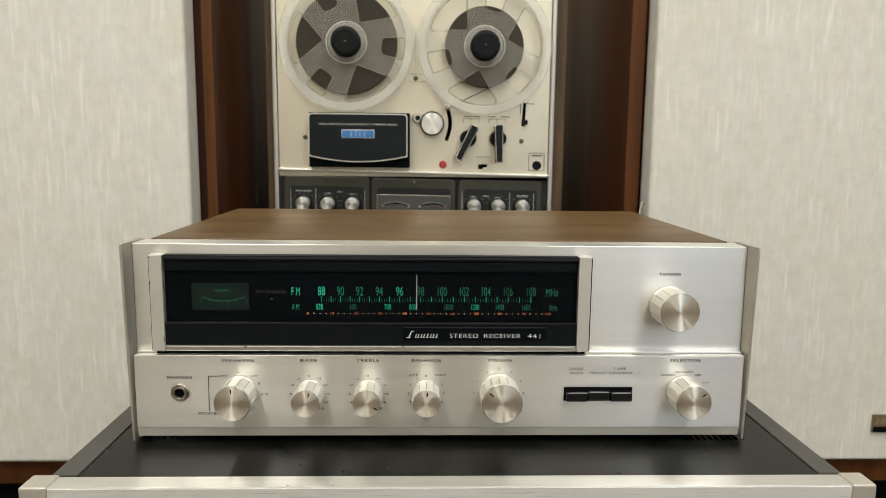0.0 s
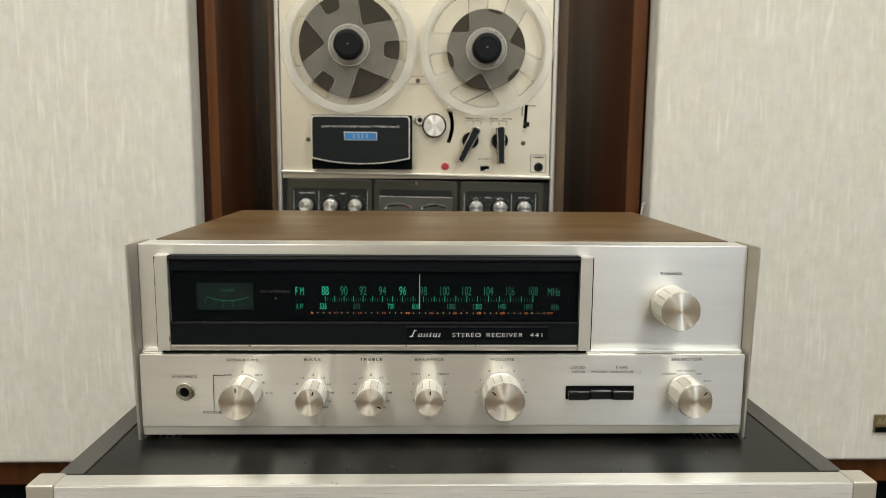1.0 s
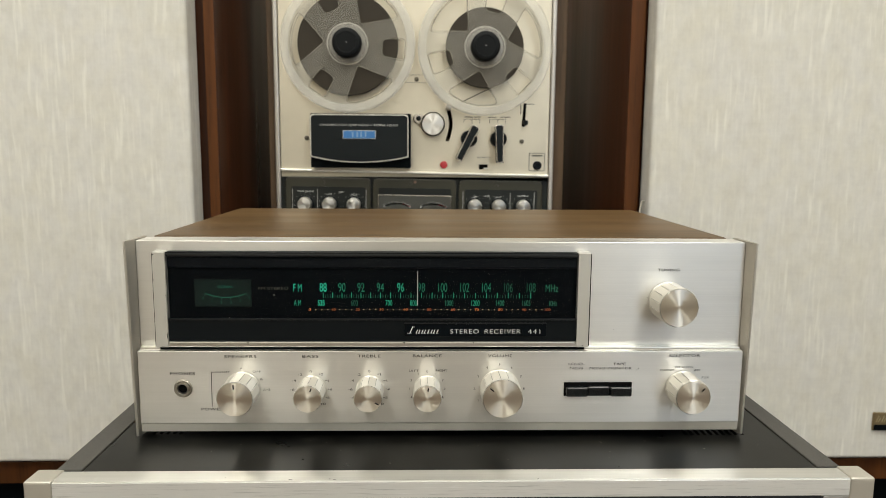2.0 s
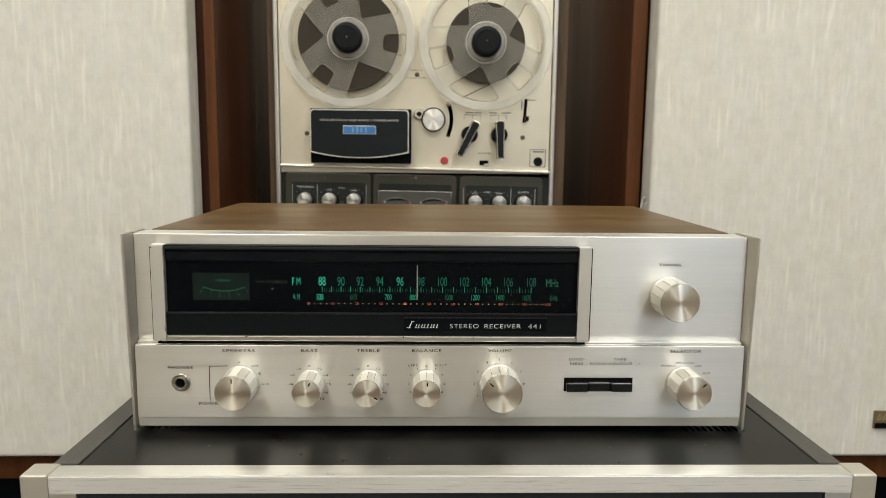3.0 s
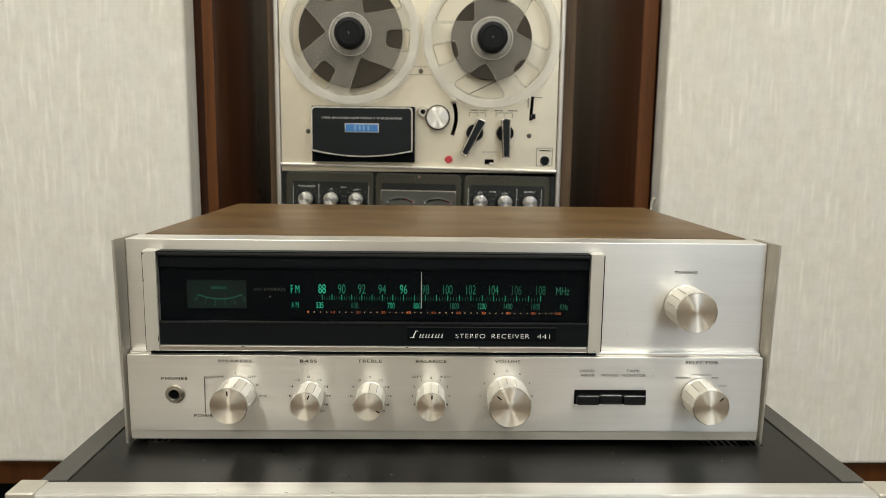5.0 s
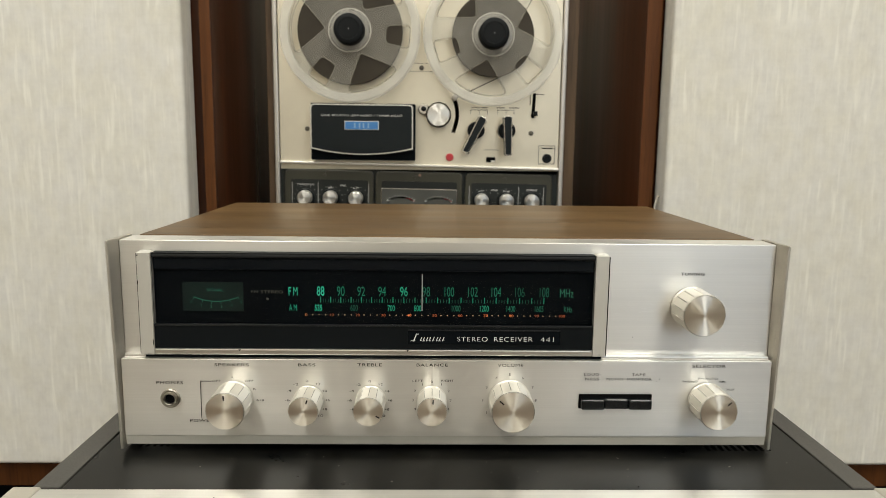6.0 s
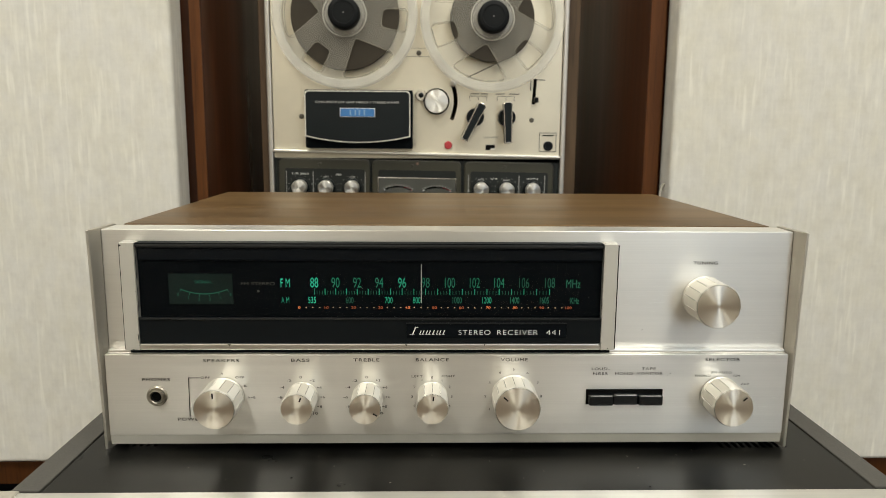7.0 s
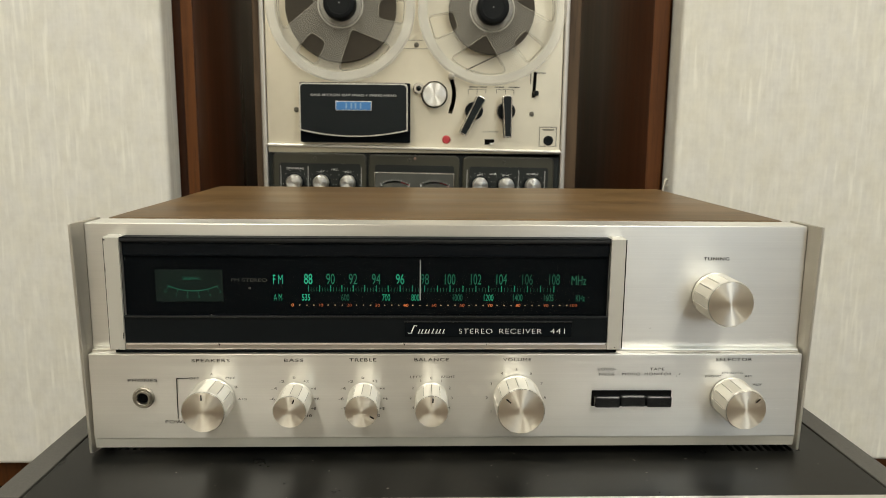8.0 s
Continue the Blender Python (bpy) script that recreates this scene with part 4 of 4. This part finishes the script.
for mx in (-0.0508, -0.0012):
    pts = [(mx + 0.034 * math.sin(a), 0.0882 + 0.034 * math.cos(a)) for a in (radians(-30 + 60 * i / 20) for i in range(21))]
    dial_arc = part("meter_arc", stroke(pts, 0.0019, PY - 0.0054), WHITE_INK, vu)
    part("red_arc", stroke([(mx + 0.0342 * math.sin(a), 0.0882 + 0.0342 * math.cos(a)) for a in (radians(14 + 16 * i / 8) for i in range(9))], 0.0010, PY - 0.0056), RED, dial_arc)
    for i in range(11):
        a = radians(-30 + 6 * i)
        part("meter_tick", stroke([(mx + 0.0350 * math.sin(a), 0.0882 + 0.0350 * math.cos(a)), (mx + 0.0366 * math.sin(a), 0.0882 + 0.0366 * math.cos(a))], 0.0007, PY - 0.0054), SILVER_INK, dial_arc)
    part("needle", stroke([(mx - 0.0070, 0.0960), (mx - 0.0170, 0.1165)], 0.0006, PY - 0.0058), INK, dial_arc)
part("pilot_lamp", turned([(0.0018, 0), (0.0016, 0.0006), (0, 0.001)], 12), glow("pilot_glow", (0.8, 0.5, 0.35), 0.25), lowpanel, "small pilot lamp", (-0.0265, PY - 0.0030, 0.1515))

# head cover
HX0, HX1, HZ0, HZ1 = -0.1650, -0.0350, 0.1704, 0.2408
part("head_base", box(HX0 - 0.0005, HX1 + 0.0025, PY - 0.018, PY - 0.0002, HZ0, HZ1 + 0.001, 0.001), BLACK_SATIN, deck, "black head housing")


def cover_outline(inset):
    n = 14
    lower = [(HX0 + inset + (HX1 - HX0 - 2 * inset) * i / n, 0.1845 + inset - 0.0075 * (1 - ((2 * i / n - 1) ** 2))) for i in range(n + 1)]
    r = 0.004
    return [(HX1 - inset, HZ1 - inset - r), (HX1 - inset - r * 0.3, HZ1 - inset - r * 0.3), (HX1 - inset - r, HZ1 - inset), (HX0 + inset + r, HZ1 - inset), (HX0 + inset + r * 0.3, HZ1 - inset - r * 0.3), (HX0 + inset, HZ1 - inset - r)] + lower


cover = part("head_cover", prism(cover_outline(0.0), PY - 0.026, PY - 0.0182, 0.0006), COVER, deck, "slate black head cover with a silver rim")
part("cover_rim", prism(cover_outline(0.0004), PY - 0.0264, PY - 0.0261), TRIM, cover, "thin silver rim")
part("cover_face", prism(cover_outline(0.0017), PY - 0.0268, PY - 0.0265), COVER, cover)
lettering("ONE-MICRON GAP HEAD / THREE-HEAD", -0.1000, 0.2265, PY - 0.0272, 0.0026, 0.102, SILVER_INK, cover, weight=0.012, apart=1.1)
logo = part("blue_plate", box(-0.1215, -0.0785, PY - 0.0280, PY - 0.0269, 0.2085, 0.2195, 0.0003), TRIM, cover, "blue maker's plate with pale bars")
part("plate_face", box(-0.1208, -0.0792, PY - 0.0284, PY - 0.0281, 0.2092, 0.2188), BLUE, logo)
bars = bmesh.new()
for bx in (-0.1085, -0.1025, -0.0975, -0.0915):
    stroke([(bx, 0.2116), (bx, 0.2162)], 0.0018, PY - 0.0286, bars)
part("plate_bars", bars, PALE_BLUE, logo)

# tape path parts and controls
capstan = part("pinch_roller_knob", turned([(0.0160, 0), (0.0160, 0.012), (0.0150, 0.013)], 48), BLACK_PLASTIC, deck, "round knob with a bright spun face and black rim", (-0.0030, PY, 0.2290), smooth=True)
part("knob_face", turned([(0.0142, 0.0131), (0.0140, 0.0140), (0, 0.0144)], 48), DECK_KNOB, capstan, smooth=True)
guide = part("tape_guide", turned([(0.0072, 0), (0.0070, 0.006), (0.0062, 0.007), (0.0030, 0.0071)], 24), STEEL, deck, "steel tape guide", (-0.0222, PY, 0.2365), smooth=True)
part("guide_centre", turned([(0.0034, 0.0068), (0.0028, 0.0085), (0.0015, 0.0088), (0, 0.0110)], 20), BLACK_PLASTIC, guide)
slot_pts = [(0.0172 + 0.0042 * math.sin(math.pi * i / 14), 0.2510 - 0.0420 * i / 14) for i in range(15)]
arm_slot = part("tension_arm_slot", stroke(slot_pts, 0.0050, PY - 0.0004), SLOT_BROWN, deck, "curved slot of the tension arm")
part("tension_pin", turned([(0.0030, 0), (0.0030, 0.020), (0.0037, 0.0205), (0.0037, 0.024), (0, 0.025)], 20), DARK_NICKEL, arm_slot, "steel tape tension pin", (0.0172, PY, 0.2500), smooth=True)


def lever(x, z, lean, label):
    hub = part("lever_hub", turned([(0.0112, 0), (0.0109, 0.010), (0.0098, 0.011), (0, 0.011)], 32), BLACK_PLASTIC, deck, label, (x, PY, z), smooth=True)
    bm = prism([(-0.0056, 0.0165), (-0.0033, 0.0185), (0.0033, 0.0185), (0.0056, 0.0165), (0.0044, -0.0310), (0.0037, -0.0322), (-0.0037, -0.0322), (-0.0044, -0.0310)], -0.0230, -0.0110, 0.0006)
    grip = part("lever_grip", bm, STEEL, hub)
    face = prism([(-0.0046, 0.0160), (-0.0028, 0.0174), (0.0028, 0.0174), (0.0046, 0.0160), (0.0034, -0.0306), (-0.0034, -0.0306)], -0.0240, -0.0231)
    part("grip_face", face, COVER, grip)
    body = prism([(-0.0058, 0.0165), (0.0058, 0.0165), (0.0046, -0.0318), (-0.0046, -0.0318)], -0.0218, -0.0112)
    part("grip_body", body, BLACK_PLASTIC, grip)
    hub.rotation_euler = (0, radians(lean), 0)


lever(0.0460, 0.2100, 27, "black function lever turned aslant")
lever(0.0858, 0.2100, -2, "black function lever pointing down")
red = part("record_button", turned([(0.0052, 0), (0.0050, 0.003), (0.0038, 0.0045), (0, 0.0047)], 28), RED, deck, "red record button", (0.0123, PY, 0.1748), smooth=True)
for x0 in (0.0390, 0.0740):
    br = stroke([(x0, 0.2310), (x0, 0.2362), (x0 + 0.0215, 0.2362), (x0 + 0.0215, 0.2310)], 0.0005, PY - 0.0005)
    stroke([(x0 + 0.0110, 0.2310), (x0 + 0.0110, 0.2362)], 0.0005, PY - 0.0005, br)
    part("lever_scale", br, INK, deck, "printed lever scale")
for bx, bw in ((0.0455, 0.010), (0.0575, 0.008), (0.0775, 0.010), (0.0955, 0.012)):
    part("print_bar", stroke([(bx - bw / 2, 0.2392), (bx + bw / 2, 0.2392)], 0.0010, PY - 0.0005), INK, deck)
lettering("AUTOMATIC", 0.0665, 0.1850, PY - 0.0005, 0.0018, 0.0190, INK, deck)
switch = part("slide_switch", box(0.0603, 0.0722, PY - 0.0012, PY - 0.0002, 0.1690, 0.1755), DARK_HOLE, deck, "small black slide switch", )
part("switch_tip", box(0.0665, 0.0718, PY - 0.005, PY - 0.0013, 0.1688, 0.1712, 0.0005), TRIM, switch)
for cx, cz in ((0.1184, 0.2070), (-0.1730, 0.2095), (-0.0252, 0.2885)):
    part("panel_screw", turned([(0.0032, 0), (0.0028, 0.0016), (0, 0.0022)], 18), DECK_SCREW, deck, at=(cx, PY, cz), smooth=True)
part("guide_print", stroke([(-0.0420, 0.2940), (-0.0080, 0.2940)], 0.0004, PY - 0.0005), INK, deck)
part("guide_print", stroke([(-0.0420, 0.2840), (-0.0080, 0.2840)], 0.0004, PY - 0.0005), INK, deck)
pslot = part("pitch_slot", stroke([(0.1215, 0.2560), (0.1200, 0.2290)], 0.0042, PY - 0.0004), DARK_HOLE, deck, "narrow slot with a small slider")
part("slider", box(0.1196, 0.1250, PY - 0.010, PY - 0.0006, 0.2288, 0.2352, 0.0012), BLACK_PLASTIC, pslot)
part("pitch_print", stroke([(0.1160, 0.2560), (0.1160, 0.2440)], 0.0010, PY - 0.0005), INK, deck)
part("pitch_print", stroke([(0.1235, 0.2570), (0.1340, 0.2568)], 0.0008, PY - 0.0005), INK, deck)
pj = part("socket_box", stroke([(0.1290, 0.1640 + 0.0035), (0.1290, 0.1910), (0.1500, 0.1910), (0.1500, 0.1675), (0.1290, 0.1675)], 0.0006, PY - 0.0005), INK, deck, "printed box round a socket")
part("deck_socket", turned([(0.0062, 0), (0.0060, 0.0016), (0.0040, 0.0018), (0.0036, 0.0004), (0, 0.0003)], 28), BLACK_PLASTIC, pj, "black round socket", (0.1402, PY, 0.1745), smooth=True)
part("print_bar", stroke([(0.1335, 0.1878), (0.1465, 0.1878)], 0.0014, PY - 0.0005), INK, pj)
support = thing("deck_table", "plain dark table under the tape deck", "table")
part("table_top", box(-0.226, 0.182, 0.48, 0.70, DZ0 - 0.030, DZ0, 0.002), BLACK_SATIN, support)
for tx in (-0.222, 0.150):
    part("table_side", box(tx, tx + 0.028, 0.49, 0.69, FLOOR, DZ0 - 0.0302), BLACK_SATIN, support)


# reels
def soft_corner(before, at, after, r, steps=5):
    """Points that round one corner of an outline."""
    p, q, n = Vector(before), Vector(at), Vector(after)
    a, b = q + (p - q).normalized() * r, q + (n - q).normalized() * r
    return [tuple(a * (1 - u) ** 2 + q * 2 * u * (1 - u) + b * u * u) for u in (i / steps for i in range(steps + 1))]


def wide_window():
    """A wedge that opens from near the hub to the rim."""
    apex, far, half = (0.0300, 0.0), 0.0745, radians(28)
    a, b = [(far * math.cos(t), far * math.sin(t)) for t in (-half, half)]
    rim = [(far * math.cos(t), far * math.sin(t)) for t in (-half + 2 * half * i / 20 for i in range(21))]
    return soft_corner(b, apex, a, 0.004) + soft_corner(apex, a, rim[3], 0.0068) + rim[4:-4] + soft_corner(rim[-4], b, apex, 0.0068)


def narrow_window():
    """A small rounded opening in a spoke."""
    pts = [(0.0450, 0.0105), (0.0450, -0.0105), (0.0745, -0.0142), (0.0745, 0.0142)]
    out = []
    for i in range(4):
        out += soft_corner(pts[i - 1], pts[i], pts[(i + 1) % 4], 0.0055)
    return out


def spun_round(outline, degrees):
    c, d = math.cos(radians(degrees)), math.sin(radians(degrees))
    return [(x * c - z * d, x * d + z * c) for x, z in outline]


def tube(points, r, segs=6):
    """A closed round bead along points in x and z."""
    bm = bmesh.new()
    n, rings = len(points), []
    for i in range(n):
        d = (Vector(points[(i + 1) % n]) - Vector(points[i - 1])).normalized()
        rings.append([bm.verts.new((points[i][0] - d.y * r * math.cos(a), r * math.sin(a), points[i][1] + d.x * r * math.cos(a))) for a in (2 * math.pi * k / segs for k in range(segs))])
    for i in range(n):
        for k in range(segs):
            bm.faces.new((rings[i][k], rings[(i + 1) % n][k], rings[(i + 1) % n][(k + 1) % segs], rings[i][(k + 1) % segs]))
    return bm


def circle(r, n):
    return [(r * math.cos(2 * math.pi * i / n), r * math.sin(2 * math.pi * i / n)) for i in range(n)]


def flange_mesh(windows, outer):
    """A clear reel side with windows through it."""
    bm = bmesh.new()
    for loop in [circle(outer, 180), circle(0.0200, 72)] + windows:
        vs = [bm.verts.new((x, 0, z)) for x, z in loop]
        for a, b in zip(vs, vs[1:] + vs[:1]):
            bm.edges.new((a, b))
    bmesh.ops.triangle_fill(bm, use_beauty=True, edges=bm.edges[:], normal=(0, 1, 0))
    return finish("flange", bm, FLANGE)


def reel(x, z, pack, turn, label):
    ob = thing("tape_reel", label, "tape reel", (x, PY - 0.0085, z), "tape reels on the deck")
    windows = [spun_round(wide_window(), turn + 120 * k) for k in range(3)] + [spun_round(narrow_window(), turn + 60 + 120 * k) for k in range(3)]
    sheet = flange_mesh(windows, 0.0868)
    edges = [finish("window_edge", tube(w, 0.00045), WINDOW_EDGE, True) for w in windows]
    for name, y in (("rear_flange", -0.0020), ("front_flange", -0.0130)):
        f = part(name, sheet, FLANGE, ob, "clear plastic reel side with windows", (0, y, 0))
        solid = f.modifiers.new("thickness", "SOLIDIFY")
        solid.thickness = 0.0018
        for e in edges:
            part("window_edge", e, WINDOW_EDGE, f, "rounded clear edge of a window", (0, -0.0007, 0))
    front = f
    part("ridge", tube(circle(0.0772, 120), 0.0005), RIM, front, smooth=True).location.y = -0.0012
    part("rim_band", turned([(0.0772, 0.0008), (0.0778, 0.0014), (0.0800, 0.0016), (0.0860, 0.0016), (0.0866, 0.0010)], 120), RIM_BAND, front, "raised outer band", smooth=True)
    part("hub_ridge", tube(circle(0.0262, 72), 0.0006), RIM, front, smooth=True).location.y = -0.0012
    for out in (0.0025, 0.0135):
        part("rim", turned([(0.0868, out - 0.0006), (0.0876, out), (0.0879, out + 0.0010), (0.0876, out + 0.0020), (0.0868, out + 0.0026)], 120), RIM, ob, "thicker clear rim", smooth=True)
    part("tape_pack", turned([(0.0264, 0.0030), (pack, 0.0030), (pack, 0.0102), (pack - 0.0006, 0.0106), (0.0264, 0.0106)], 96), TAPE, ob, "dark brown wound tape")
    part("reel_hub", turned([(0.0, 0.0030), (0.0262, 0.0030), (0.0262, 0.0112), (0.0238, 0.0146), (0.0200, 0.0150), (0.0, 0.0150)], 64), hub_plastic, ob, "milky plastic reel hub", smooth=True)
    lock = part("hub_lock", turned([(0.0190, 0.0151), (0.0186, 0.0280), (0.0180, 0.0296), (0.0168, 0.0304), (0.0130, 0.0306), (0.0126, 0.0300), (0, 0.0298)], 48), RUBBER, ob, "black rubber reel lock", smooth=True)
    part("lock_pin", turned([(0.0007, 0.0299), (0, 0.0304)], 10), SILVER_INK, lock)
    return ob


RIM = hazy_plastic("clear_reel_rim", (0.93, 0.90, 0.82), 0.46, 0.08)
# Near-white colour stands in for the gloss highlights on the outer band.
RIM_BAND = hazy_plastic("highlight_white_rim_band", (0.97, 0.945, 0.87), 0.38, 0.08)
hub_plastic = hazy_plastic("milky_hub_plastic", (0.50, 0.48, 0.44), 0.5)
reel(-0.1145, 0.3305, 0.0655, 55, "clear plastic tape reel wound nearly full of brown tape")
reel(0.0645, 0.3280, 0.0514, 17, "clear plastic tape reel wound half full of brown tape")
# spindle plates behind the reels touch the deck's panel
for rx, rz in ((-0.1145, 0.3305), (0.0645, 0.3280)):
    part("spindle_plate", turned([(0.030, 0), (0.030, 0.0086), (0.028, 0.0100), (0, 0.0100)], 40), DECK_BLACK, deck, "dark spindle plate", (rx, PY, rz))
for (ax, az), (bx, bz) in (((0.0173, 0.2500), (0.0880, 0.2840)),):
    ribbon = bmesh.new()
    edge = [[ribbon.verts.new((x, PY - y, z)) for y in (0.0125, 0.0185)] for x, z in ((ax, az), (bx, bz))]
    ribbon.faces.new((edge[0][0], edge[0][1], edge[1][1], edge[1][0]))
    strand = part("tape_strand", ribbon, TAPE, deck, "thin strand of brown tape")
    strand.modifiers.new("thickness", "SOLIDIFY").thickness = 0.0010

# ---- loudspeakers ----


def loudspeaker(x_in, side, gap, board, y_back, label):
    """A tall wooden loudspeaker; x_in is the inner outer face, side is -1 or 1 for the way it extends."""
    w, y_front, z0, z1 = 0.62, 0.372, -0.235, 1.05
    ob = thing("loudspeaker", label, "loudspeaker", (x_in, y_front, FLOOR), "pair of loudspeakers")
    dz = -FLOOR

    def bx(a, b, y0, y1, zz0, zz1, edge=0.0, steps=2):
        lo, hi = sorted((side * a, side * b))
        return box(lo, hi, y0 - y_front, y1 - y_front, zz0 + dz, zz1 + dz, edge, steps=steps)

    for a in (0.0, w - board):
        p = part("side_board", bx(a, a + board, y_front + 0.0015, y_back, z0, z1, 0.0012), CABINET_WOOD, ob, "dark red-brown wooden side")
        part("board_edge", bx(a + 0.0006, a + board - 0.0006, y_front - 0.0005, y_front + 0.0014, z0 + 0.001, z1), EDGE_WOOD, p, "lighter wooden front edge")
    part("top_board", bx(board + 0.0002, w - board - 0.0002, y_front, y_back, z1 - board, z1), CABINET_WOOD, ob)
    part("bottom_board", bx(board + 0.0002, w - board - 0.0002, y_front, y_back, z0 + 0.006, z0 + 0.034), EDGE_WOOD, ob, "red-brown wooden bottom board")
    part("back_board", bx(board + 0.0002, w - board - 0.0002, y_back - board, y_back, z0 + 0.027, z1 - board - 0.001), CABINET_WOOD, ob)
    part("baffle", bx(board + 0.0002, w - board - 0.0002, y_front + 0.012, y_front + 0.03, z0 + 0.035, z1 - board - 0.001), CABINET_WOOD, ob)
    part("plinth", bx(0.03, w - 0.03, y_front + 0.03, y_back - 0.02, FLOOR, z0 - 0.0005), BLACK_SATIN, ob, "recessed black plinth")
    g = part("grille", bx(board + gap, w - board - gap, y_front - 0.028, y_front + 0.011, z0 + 0.0466, z1 - board - 0.008, 0.006, 4), CLOTH, ob, "pale linen grille stretched on a frame")
    return ob, g


left_speaker, lg = loudspeaker(-0.2610, -1, 0.0108, 0.0128, 0.80, "large loudspeaker with pale linen grille and dark wooden cabinet")
right_speaker, rg = loudspeaker(0.2312, 1, 0.0043, 0.0175, 0.80, "large loudspeaker with pale linen grille, brass badge and dark wooden cabinet")

# badge and small hook on the right-hand grille
badge_plate = part("grille_badge", box(0.3178, 0.3733, -0.0310, -0.0282, 0.2700, 0.2930, 0.0006), BRASS, rg, "small dull brass badge")
part("badge_bar", box(0.3188, 0.3723, -0.0316, -0.0311, 0.2706, 0.2775), BLACK_SATIN, badge_plate)
badge_mark = bmesh.new()
for i in range(7):
    bx0 = 0.3213 + i * 0.0070
    stroke([(bx0, 0.2815), (bx0 + 0.0028, 0.2890)], 0.0011, -0.0314, badge_mark)
    stroke([(bx0 + 0.0028, 0.2815), (bx0 + 0.0050, 0.2860)], 0.0009, -0.0314, badge_mark)
part("badge_mark", badge_mark, PALE_DOT_INK, badge_plate)
hook = bpy.data.curves.new("hook", "CURVE")
hook.dimensions, hook.bevel_depth, hook.bevel_resolution = "3D", 0.0012, 2
line = hook.splines.new("BEZIER")
hook_points = [(0.0000, 0.0000), (0.0010, 0.0150), (0.0040, 0.0215), (0.0068, 0.0170), (0.0050, 0.0135)]
line.bezier_points.add(len(hook_points) - 1)
for bp, (hx, hz) in zip(line.bezier_points, hook_points):
    bp.co = (hx, 0, hz)
    bp.handle_left_type = bp.handle_right_type = "AUTO"
carrier = bpy.data.objects.new("hook", hook)
hook_mesh = bpy.data.meshes.new_from_object(carrier)
bpy.data.objects.remove(carrier)
part("wire_hook", hook_mesh, PALE_THREAD, rg, "small pale thread loop", (0.0166, -0.012, 0.5335))
